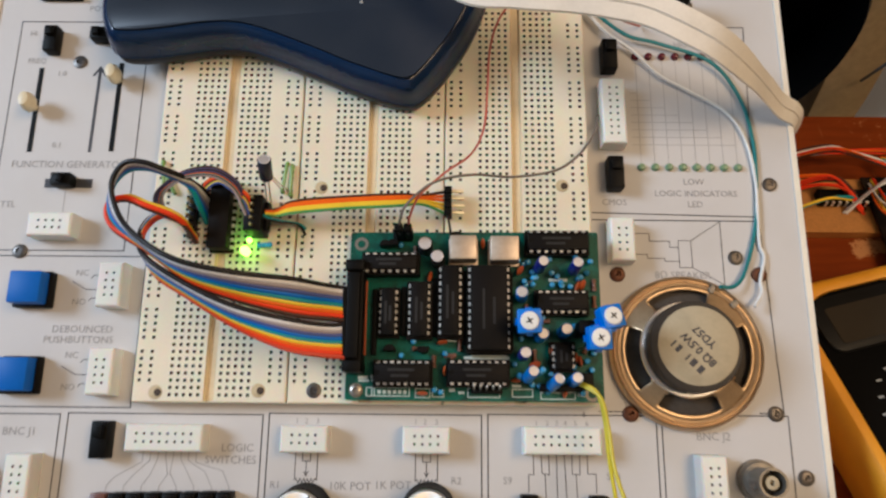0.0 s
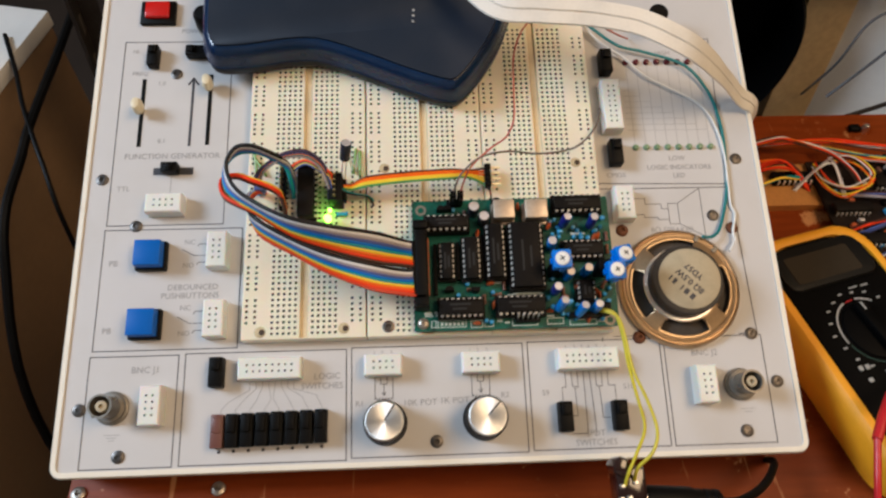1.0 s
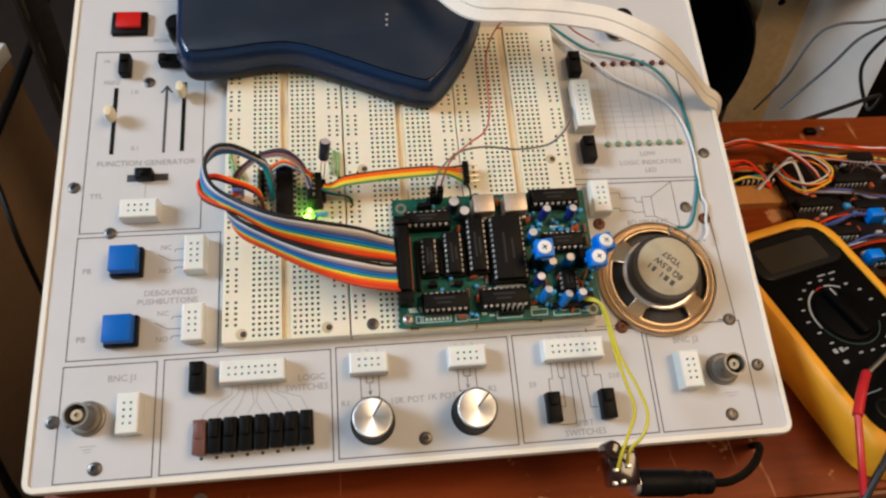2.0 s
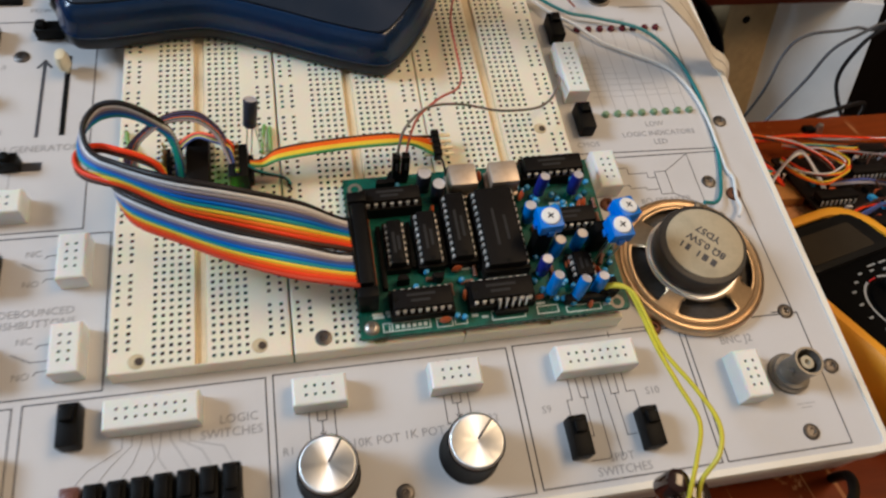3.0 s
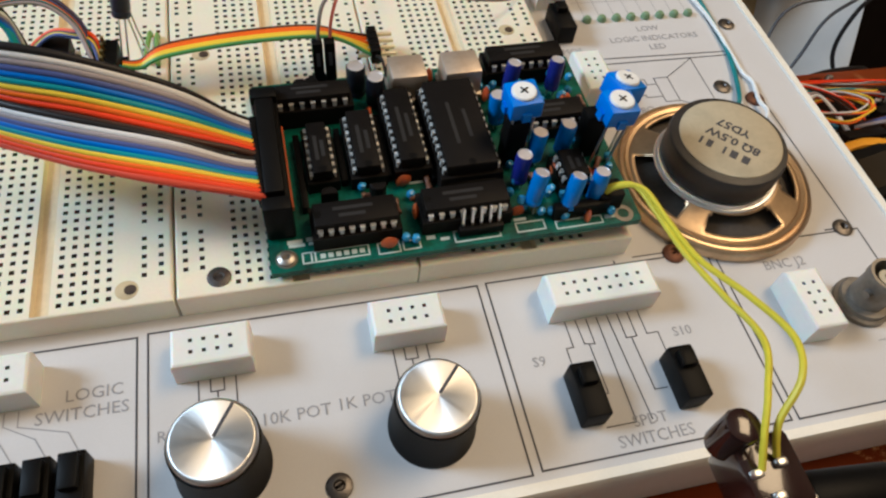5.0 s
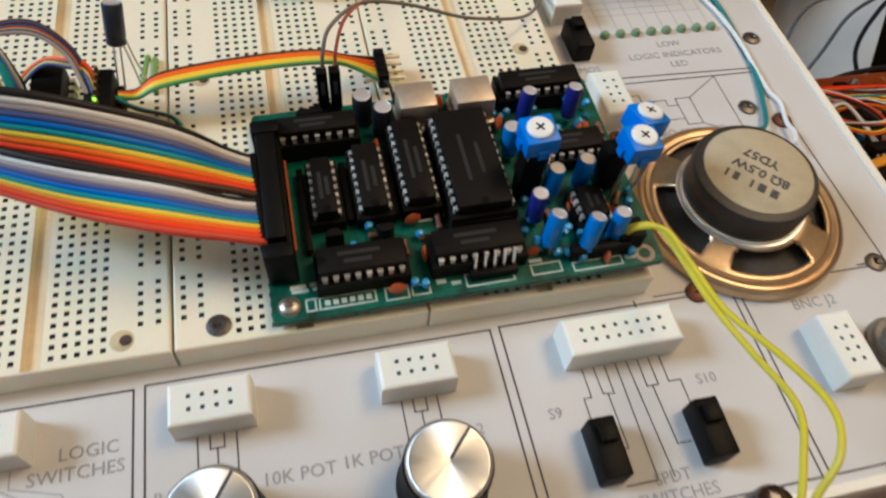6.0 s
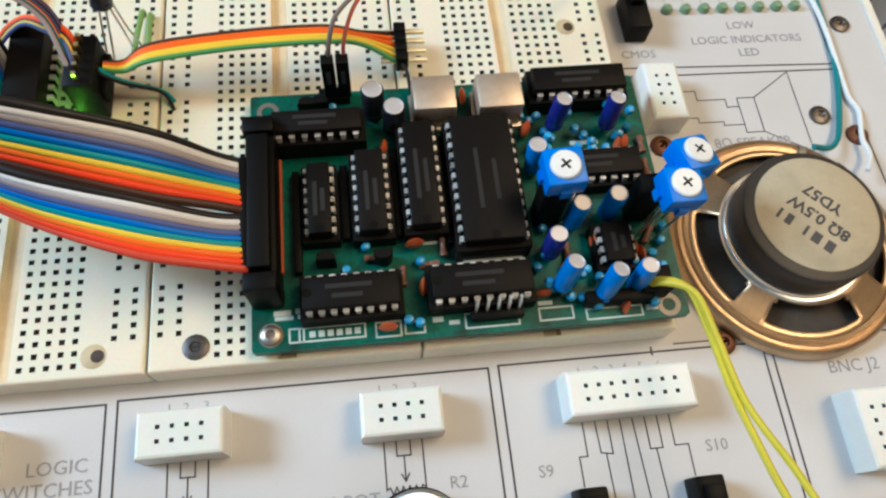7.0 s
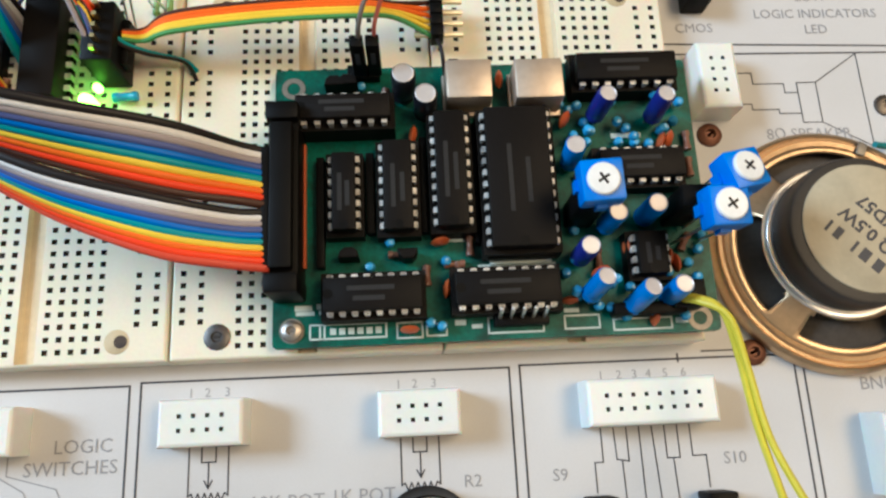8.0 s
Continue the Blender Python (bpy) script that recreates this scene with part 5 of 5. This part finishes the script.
knob_side = part("small_knob", turned([(0, 0), (5, 0), (5.2, 1), (4.8, 10), (3.6, 11.4), (0, 11.8)], 28), M_BLACK, trainer, "small round black knob")
knob_side.matrix_basis = pose(-66.0 * MM, 152.0 * MM, 0)
part("nut", turned([(5.0, 0), (6.2, 0), (6.2, 1.2), (5.0, 1.2)], 6), M_STEEL, knob_side)
post = thing("binding_post", on_panel(142, 149, 0), "black binding post on the panel", "binding post")
part("cap", turned([(0, 0), (4.2, 0), (4.2, 6), (3.2, 6.6), (3.2, 8), (4.4, 8.6), (4.4, 13), (3.6, 14), (0, 14)], 24), M_BLACK, post)
part("washer", turned([(4.0, 0), (5.4, 0), (5.4, 0.8), (4.0, 0.8)], 24), M_STEEL, post)


# flat cream cable and two speaker wires
def flat_cable():
    c = thing("flat_cable", PANEL, "flat cream cable arching from the blue device over the panel", "cable")
    line = glide([(30, 178, 27), (44, 158, 36), (62, 133, 42), (80, 129, 43.5), (97, 128, 43), (109, 126.5, 42.5), (121.6, 124.2, 41.5), (133.6, 119.6, 39.6), (145.6, 115.2, 35.5), (157.6, 111.8, 26.6), (169, 110.2, 14.5), (177.5, 108.6, 5.4), (184.0, 107.0, 1.6), (187.4, 105.6, -5), (188.6, 104, -24)], 8)
    for name, a0, a1, label in (("strand", -5.6, -0.1, ""), ("strand", 0.1, 5.6, "")):
        bm = bmesh.new()
        rows = []
        for i, q in enumerate(line):
            t = (line[min(i + 1, len(line) - 1)] - line[max(i - 1, 0)]).normalized()
            side = Vector((t.y, -t.x, 0)).normalized()
            f = i / len(line)
            k = 1.0 if f < 0.6 else max(0.75, 1 - (f - 0.6) * 1.0)
            rows.append([bm.verts.new(q + side * u * k + Vector((0, 0, v - 0.2 * u * k))) for u, v in ((a0, 0.1), (a0 + 0.3, 0.8), (a1 - 0.3, 0.8), (a1, 0.1))])
        for a, b in zip(rows, rows[1:]):
            for k in range(4):
                bm.faces.new((a[k], a[(k + 1) % 4], b[(k + 1) % 4], b[k]))
        bm.faces.new(rows[0])
        bm.faces.new(rows[-1][::-1])
        part(name, bm, M_CABLE, c, label)


flat_cable()
cable("speaker_wire", "teal speaker wire lying on the panel", [(104, 151, 9), (109.9, 148.4, 5), (123.7, 138, 3.4), (136, 134.5, 3.0), (154.5, 127.5, 2.6), (164.5, 114, 1.4), (168, 98, 1.0), (168, 83, 0.9), (166.4, 66.5, 0.9), (161, 49.5, 1.6), (156, 43.4, 3.4), (150.4, 42.8, 5)], 0.68, M_TEAL)
cable("speaker_wire", "white speaker wire lying on the panel", [(104, 150, 9), (109.7, 147, 4), (117, 139, 3), (127, 131.5, 2.2), (136, 122.5, 1.4), (146, 116.5, 1.2), (159.5, 108, 1.0), (165.5, 97, 0.9), (167.6, 82.3, 1.0), (167.0, 67.8, 1.2), (166.9, 58.5, 0.9), (168.0, 54, 1.0), (165.7, 46, 1.6), (165.4, 41.4, 2.4), (161.6, 36.2, 4.4)], 0.62, M_WWIRE)


# ---- yellow leads, brown jack and black power plug ----
def power_lead():
    p = thing("power_lead", PANEL, "black power plug in a brown jack with twisted yellow wires", "power lead")
    part("yellow_wire", tubed([(98.6, 9.6, 14.6), (100.8, 9.3, 18.6), (104.4, 6.4, 21.4), (106.2, -1.6, 21.4), (106.6, -13.0, 23.4), (107.4, -25.0, 27.0), (107.8, -36.6, 31.0), (103.6, -45.5, 31.6), (100.8, -52.0, 29.0), (100.2, -56.2, 25.2)], 0.64, 8, 8), M_YELLOW, p)
    part("yellow_wire", tubed([(99.6, 9.6, 15.0), (101.4, 8.4, 19.4), (105.2, 5.0, 22.2), (107.0, -3.6, 22.4), (107.8, -15.4, 24.8), (110.4, -27.6, 29.8), (111.2, -38.2, 34.0), (108.4, -45.5, 34.4), (104.2, -50.4, 29.4), (103.8, -54.6, 25.0)], 0.64, 8, 8), M_YELLOW, p)
    for x, y, t in ((98.4, -49.6, 29.4),):
        part("jack_post", turned([(0, 20), (3.1, 20), (3.2, t - 1.2), (2.9, t - 0.4), (1.8, t), (0, t + 0.1)], 20, Matrix.Translation((x, y, 0))), M_AMBER, p, "glossy brown post")
    part("jack_body", boxed(97.4, 108.4, -62.4, -50.0, 14.0, 24.4, bevel=1.2), M_AMBER, p, "glossy brown jack body")
    for x, y, z in ((99.3, -56.6, 24.4), (101.4, -60.6, 24.4), (104.2, -55.6, 24.4), (98.6, -61.0, 23.4)):
        part("solder_tab", boxed(x - 1.0, x + 1.0, y - 0.7, y + 0.7, z - 1, z + 1.2, bevel=0.35), M_TIN, p)
    spin = Matrix.Translation((107.6, -61.4, 19.4)) @ Matrix.Rotation(radians(-4), 4, "Z") @ Matrix.Rotation(radians(94), 4, "Y")
    part("collar", turned([(0, -1.2), (4.4, -1.2), (4.4, 0.6), (0, 0.6)], 24, spin), M_TIN, p)
    part("plug", turned([(0, 0.4), (4.6, 0.4), (4.9, 1.4), (4.9, 18), (4.3, 19.6), (4.3, 22), (3.7, 22.4), (3.7, 23), (4.3, 23.4), (4.3, 25.4), (3.7, 25.8), (3.7, 26.4), (4.3, 26.8), (4.2, 28.8), (2.8, 30), (0, 30)], 28, spin), M_BLACK, p, "black moulded plug")
    part("cord", tubed([(136.4, -63.6, 17.4), (145, -63.8, 14), (155, -61.4, 8), (164, -57.2, 1), (171, -52.5, -7), (175, -50.4, -15), (177, -49.8, -24.4)], 1.6, 10, 8), M_BLACK, p, "black power cord")


power_lead()

# screws lying on the desk in front of the case
for x, y in ((-114.0, -42.4), (-57.0, -42.4)):
    s = new("desk_screw", screw_mesh(3.1, 1.6, M_STEEL))
    s.matrix_basis = pose(x * MM, y * MM, 0.0, 0, 0, 20)
    tagged(s, "round-headed steel screw in the desk top", "screw", "desk screws")


# ---- yellow multimeter beside the trainer ----
def multimeter():
    m = thing("multimeter", pose(0.2413, 0.0062, 0.0, 0, 0, 15.1) @ Matrix.Diagonal((0.91, 0.97, 0.758, 1)), "black multimeter in an orange rubber holster, lying on the desk", "multimeter")
    W, Y_LOW, Y_HIGH = 37.5, -63.0, 67.0

    def outline(k):
        pts = []
        for x, y in rounded(-W + k, W - k, Y_LOW + k, Y_HIGH - k, 18, 8):
            pts.append((x * (1 - 0.05 * math.cos((y + 4) / 71 * math.pi * 0.5)) - 7.5, y))
        return pts

    bm = bmesh.new()
    levels = [(3.0, 0), (0.0, 4), (0.0, 24), (0.8, 29), (2.6, 31.6), (5.0, 32.2), (6.6, 31.6), (6.8, 26.0)]
    rows = [[bm.verts.new((x, y, z)) for x, y in outline(k)] for k, z in levels]
    n = len(rows[0])
    for a, b in zip(rows, rows[1:]):
        for i in range(n):
            bm.faces.new((a[i], a[(i + 1) % n], b[(i + 1) % n], b[i]))
    bm.faces.new(rows[0][::-1])
    part("holster", bm, M_HOLSTER, m, "orange rubber holster")
    part("face", prism(bmesh.new(), outline(6.9), 20, 30.6, 1.2), M_METERBLACK, m, "black face plate")
    part("window_frame", prism(bmesh.new(), rounded(-34, 19.5, 34.4, 58, 6), 30.4, 32.6, 1.0), M_METERGREY, m, "dark grey display surround")
    part("display", prism(bmesh.new(), rounded(-28, 11, 37.6, 53, 1.6), 32.5, 32.9), M_LCD, m, "blank grey display")
    dial = part("dial", turned([(0, 30.5), (15.2, 30.5), (14.8, 31.8), (13.4, 32.4), (0, 32.4)], 48), M_METERBLACK, m, "black rotary dial")
    dial.matrix_basis = pose(-6.5 * MM, 7 * MM, 0)
    part("dial_grip", boxed(-3, 3, -13.4, 13.4, 32.3, 37.0, bevel=1.4), M_METERBLACK, dial).matrix_basis = pose(0, 0, 0, 0, 0, 4)
    part("pointer", boxed(-0.5, 0.5, 8.6, 12.8, 36.9, 37.1), M_METERMARK, dial, smooth=False).matrix_basis = pose(0, 0, 0, 0, 0, 4)
    for a0, a1, material in ((54, 84, M_METERMARK), (88, 104, M_REDLEAD), (108, 190, M_METERMARK), (194, 330, M_GREENMARK)):
        bm = bmesh.new()
        for k in range(24):
            u, v = radians(a0 + (a1 - a0) * k / 24), radians(a0 + (a1 - a0) * (k + 1) / 24)
            wide = 0.9 if material is M_METERMARK else 0.45
            bm.faces.new([bm.verts.new((q * math.cos(t), q * math.sin(t), 30.72)) for q, t in ((16.6, u), (16.6 + wide, u), (16.6 + wide, v), (16.6, v))])
        part("scale_arc", bm, material, m, smooth=False).matrix_basis = pose(-6.5 * MM, 7 * MM, 0)
    for k in range(19):
        t = radians(18.5 * k + 8)
        q = 20.6 + 0.7 * (k % 2)
        part("scale_mark", boxed(-1.1, 1.1, -0.4, 0.4, 30.6, 30.76), M_METERMARK, m, smooth=False).matrix_basis = pose((q * math.cos(t) - 6.5) * MM, (q * math.sin(t) + 7) * MM, 0)
    for x in (-25, -8, 9):
        part("jack", turned([(5.2, 30.5), (5.2, 31.4), (4.0, 31.6), (3.6, 24), (0, 24)], 28, Matrix.Translation((x, -40, 0))), M_METERGREY, m, "input jack")
    for x0, x1, y0, y1 in ((-3.5, 1.5, 29.5, 30.2), (3.6, 8, 29.2, 29.9), (-27.2, -25.0, -9.4, -7.2), (-23.6, -21.4, -9.6, -7.4), (-26.4, -24, -15.4, -13.6), (-30, -19, -31.2, -30.8)):
        part("mark_bar", boxed(x0, x1, y0, y1, 30.55, 30.75), M_METERMARK, m, smooth=False)


multimeter()
WM = Matrix()
red = thing("test_probe", pose(0, 0, 0), "red test probe lying across the multimeter, its lead hanging down", "test probe")
part("handle", tubed([(219, -26, 36), (211, -35, 38.6), (204.5, -45, 38)], 2.0, 12, 8), M_REDLEAD, red)
part("lead", tubed([(205, -44, 38), (202, -58, 33), (201, -68, 27), (201, -80, 16), (202, -92, -8), (203, -100, -60)], 1.4, 10, 8), M_REDLEAD, red)
part("tip", tubed([(218, -27, 36), (237, -15, 35.4)], 0.9, 8, 4), M_TIN, red, "bare metal tip")
cable("test_lead", "black test lead hanging over the desk's front edge", [(252, -14, 40), (240, -26, 39), (228, -38, 38), (215, -57, 34), (205, -68, 28), (195, -80, 17), (187, -92, -8), (184, -100, -60)], 1.5, M_BLACKLEAD, "test lead", WM, 10)


# ---- second, hand-wired board at the back of the desk ----
def wired_board():
    b = thing("perfboard", pose(0.0, 0.0, 0.0), "dark hand-wired prototype board crowded with chips and coloured wires", "circuit board")
    part("board", boxed(250, 460, 42, 128, 6, 7.6), M_DARKBOARD, b, "dark brown perforated board")
    for x in (254, 456):
        for y in (46, 124):
            part("standoff", turned([(0, 0), (2.4, 0), (2.4, 6), (0, 6)], 10, Matrix.Translation((x, y, 0))), M_STEEL, b)
    part("tan_board", boxed(186, 253, 99, 129, 0.1, 4.6), M_COPPER, b, "bare tan board edge")
    for k, (x, y) in enumerate(((267, 71), (262, 92), (291, 109), (294, 89), (303, 126), (286, 52), (310, 60), (344, 62), (380, 60), (312, 82), (350, 80), (388, 84), (324, 104), (358, 102), (396, 104), (340, 122), (380, 124))):
        c = part("chip", boxed(x - 10, x + 10, y - 3, y + 3, 8.6, 12.2, bevel=0.3), M_IC, b)
        for j in range(8):
            piece("pin", PIN, c, x - 8.75 + 2.5 * j, y - 2.6, 8, 180)
            piece("pin", PIN, c, x - 8.75 + 2.5 * j, y + 2.6, 8)
    c = part("pin_socket", boxed(227, 250, 113, 120, 4.6, 9, bevel=0.4), M_BLACK, b, "black socket with tinned pins")
    for j in range(7):
        piece("pin", PIN, c, 229.5 + 3 * j, 113, 7, 180)
    for x, y in ((291, 80), (276, 52), (330, 92), (402, 74)):
        part("blue_part", boxed(x - 4, x + 4, y - 3, y + 3, 7.6, 15, bevel=0.8), M_TRIM, b, "blue component")
    rnd = random.Random(7)
    tiny = [to_mesh("small_part", boxed(-1.6, 1.6, -0.9, 0.9, 0, 2.2, bevel=0.3), m) for m in (M_RESIST, M_CAPTOP, M_BEAD, M_BLACK, M_ORANGE)]
    for k in range(70):
        piece("small_part", tiny[k % 5], b, rnd.uniform(253, 330), rnd.uniform(45, 126), 7.6, rz=rnd.choice((0, 90, 20)))

    def bunch(route, colours, spread, thick=0.48):
        """Loose wires that share one route, each straying a little from it."""
        for k, colour in enumerate(colours):
            dx, dy, dz = (rnd.uniform(-spread, spread) for _ in range(3))
            pts = [(x + dx + rnd.uniform(-0.6, 0.6) * spread, y + dy + rnd.uniform(-0.6, 0.6) * spread, max(1.2, z + dz * 0.6 + rnd.uniform(-1, 1))) for x, y, z in route]
            part("hookup_wire", tubed(pts, thick * rnd.uniform(0.8, 1.15), 6, 7), WIRE[colour], b)

    bunch([(214, 140, 3), (234, 140, 14), (245, 135, 16), (259, 126, 16), (269, 114, 14), (274, 106, 8.5)], ["white", "red", "brown", "orange", "white", "brown"], 1.6)
    bunch([(253, 123, 9), (252, 108, 14), (258, 99, 16), (271, 102, 16), (278, 110, 16), (274, 123, 14), (266, 128, 8.5)], ["yellow", "white", "orange", "brown", "red", "yellow"], 2.2, 0.5)
    bunch([(240, 110, 5), (250, 117, 14), (259, 121, 16), (262, 113, 14), (264, 102, 8)], ["white", "grey", "white"], 1.6, 0.55)
    bunch([(216, 126, 3), (229, 124, 13), (238, 121, 13), (246, 113, 5)], ["red", "red", "brown", "red", "red", "orange", "brown"], 2.8, 0.8)
    bunch([(212, 108, 8), (229, 112, 11), (242, 114, 9)], ["yellow", "green"], 0.8, 0.75)
    bunch([(222, 145, 4), (261, 141, 11), (286, 136, 12), (315, 131, 12), (360, 130, 11), (430, 122, 8)], ["orange", "red", "red", "brown", "red", "white", "orange"], 1.8)
    bunch([(262, 138, 8), (278, 127, 12), (291, 124, 12), (306, 125, 9), (330, 122, 8)], ["yellow", "orange", "green", "red", "orange", "grey", "red"], 2.0)
    bunch([(268, 103, 9), (279, 98, 14), (291, 97, 12), (300, 95, 11), (330, 92, 9)], ["violet", "brown", "grey", "brown"], 1.6, 0.7)
    bunch([(258, 78, 8.5), (267, 78, 14), (281, 82, 13), (300, 80, 9)], ["violet", "brown", "red", "violet"], 1.8, 0.7)
    bunch([(262, 60, 8.5), (276, 62, 14), (292, 64, 12), (318, 70, 9)], ["red", "brown", "violet", "white"], 2.2, 0.7)
    for k in range(18):
        x, y = rnd.uniform(286, 420), rnd.uniform(50, 120)
        bunch([(x, y, 8.4), (x + rnd.uniform(-8, 8), y + rnd.uniform(3, 10), 14), (x + rnd.uniform(-24, 30), y + rnd.uniform(-14, 14), 8.4)], [rnd.choice(["red", "brown", "grey", "violet", "orange", "green", "white", "black"])], 0.5)


wired_board()
clip = thing("cable_clip", pose(0.296, 0.160, 0), "small metal cable clip on the desk's back edge", "cable clip")
part("clip_body", boxed(-5, 1.5, -2.5, 2.5, 0, 3, bevel=0.8), M_BLACK, clip)
part("clip_screw", turned([(0, 0), (2.4, 0), (2.4, 2.6), (1.6, 5.0), (0, 5.6)], 14, Matrix.Translation((4, -1, 0))), M_TIN, clip)


# ---- behind the desk ----
def partition():
    c = thing("partition", pose(0, 0, 0), "upright white board with a pale timber batten and a dark wooden rail", "partition")
    lean = Matrix.Rotation(radians(-5), 4, "Y")
    for name, dims, material, label in (("batten", (-4, 36, 326, 350, -740, 160), M_TAN, "pale bare timber batten"),
                                        ("dark_board", (104, 420, 350, 366, -740, 160), M_NEARBLACK, "near-black board")):
        bm = boxed(*dims, bevel=1)
        bmesh.ops.transform(bm, matrix=Matrix.Translation((339, 0, 0)) @ lean, verts=bm.verts[:])
        part(name, bm, material, c, label)
    bm = boxed(0, 74, 0, 14, -740, 5, bevel=1)
    bmesh.ops.transform(bm, matrix=Matrix.Translation((375, 334, 0)) @ Matrix.Rotation(radians(-34), 4, "Z") @ lean, verts=bm.verts[:])
    part("board", bm, M_WHITEBOARD, c, "white laminate board, set at an angle")
    part("rail", boxed(180, 452, 306, 324, 8, 90, bevel=2), M_RAIL, c, "red-brown varnished rail")
    part("knot", turned([(0, 0), (3.0, 0), (3.0, 0.6), (0, 0.8)], 12, Matrix.Translation((352, 326, -12)) @ Matrix.Rotation(radians(90), 4, "X")), M_BLACK, c)


partition()
cable("hanging_cable", "thin grey cable hanging against the white board", [(372, 324, -120), (353, 280, -50.1), (359, 280, -15.3), (372, 279, -2), (402, 276, 3), (436, 282, 14), (452, 300, 150)], 1.1, M_GREYLEAD, "cable", WM)
cable("hanging_cable", "grey cable hanging against the white board", [(361, 280, -83.2), (385, 280, -41.4), (397, 279, -14), (418, 276, 3), (446, 284, 20), (462, 300, 150)], 1.2, M_GREYLEAD, "cable", WM)
cable("hanging_cable", "black cable hanging against the white board", [(300, 178, -6), (330, 190, -8), (396, 230, -30), (424, 262, -70), (410, 276, -40), (416, 276, -10), (434, 276, 8), (456, 284, 30), (470, 300, 150)], 1.5, WIRE["black"], "cable", WM)


def black_drum():
    b = thing("black_drum", pose(0.233, 0.360, -0.064), "round black fan housing on a stand behind the desk", "fan")
    spin = Matrix.Rotation(radians(90), 4, "X")
    part("housing", turned([(0, 0), (98, 0), (101, 4), (102, 56), (99, 60), (96, 57), (94, 6), (0, 5)], 64, spin), M_METERBLACK, b)
    part("stand", boxed(-12, 12, -22, -8, -676, -96, bevel=2), M_METERBLACK, b)


black_drum()


# ---- left of the desk ----
def white_box():
    b = thing("white_box", pose(-0.310, 0.452, -0.74, 0, 0, -12), "tall white cabinet standing on the floor beside the desk", "cabinet")
    part("body", boxed(-260, -2, -420, -2, 0, 606, bevel=2), M_SIDESHADE, b)
    part("top", boxed(-262, 0, -422, 0, 604, 620, bevel=2), M_WHITEBOARD, b, "white top")


white_box()


def bar_between(name, p, q, w, d, material, label, category):
    p, q = Vector(p), Vector(q)
    ob = thing(name, Matrix.Translation(p * MM) @ (q - p).to_track_quat("Z", "Y").to_matrix().to_4x4(), label, category)
    n = (q - p).length
    part("flange", boxed(-w / 2, w / 2, -d / 2, d / 2, 0, n), material, ob)
    part("web", boxed(w / 2 - d, w / 2, -w / 2, -d / 2, 0, n), material, ob)
    for k in range(int(n // 40)):
        part("slot", boxed(-3.5, 3.5, -d / 2 - 0.6, -d / 2 + 0.2, 12 + 40 * k, 28 + 40 * k), M_STEEL, ob)
    return ob


bar_between("steel_angle", (-282, 368, -740), (-240, 379, 60), 34, 3, M_DARKSTEEL, "dark slotted steel angle leaning beside the desk", "steel angle")
cable("floor_cable", "thick black cable hanging beside the desk", [(-284, 560, -104), (-284, 470, -114), (-285, 397, -120), (-284, 318, -120), (-283, 270, -124), (-284, 190, -150), (-288, 100, -300), (-292, 60, -732)], 3.8, M_BLACK, "cable", WM)
cable("floor_cable", "thin black cable lying over the cabinet and hanging down", [(-336, 412, -117), (-312, 362, -117.5), (-290, 312, -117), (-266, 262, -128), (-252, 224, -170), (-246, 196, -320), (-244, 180, -732)], 2.0, M_BLACK, "cable", WM)
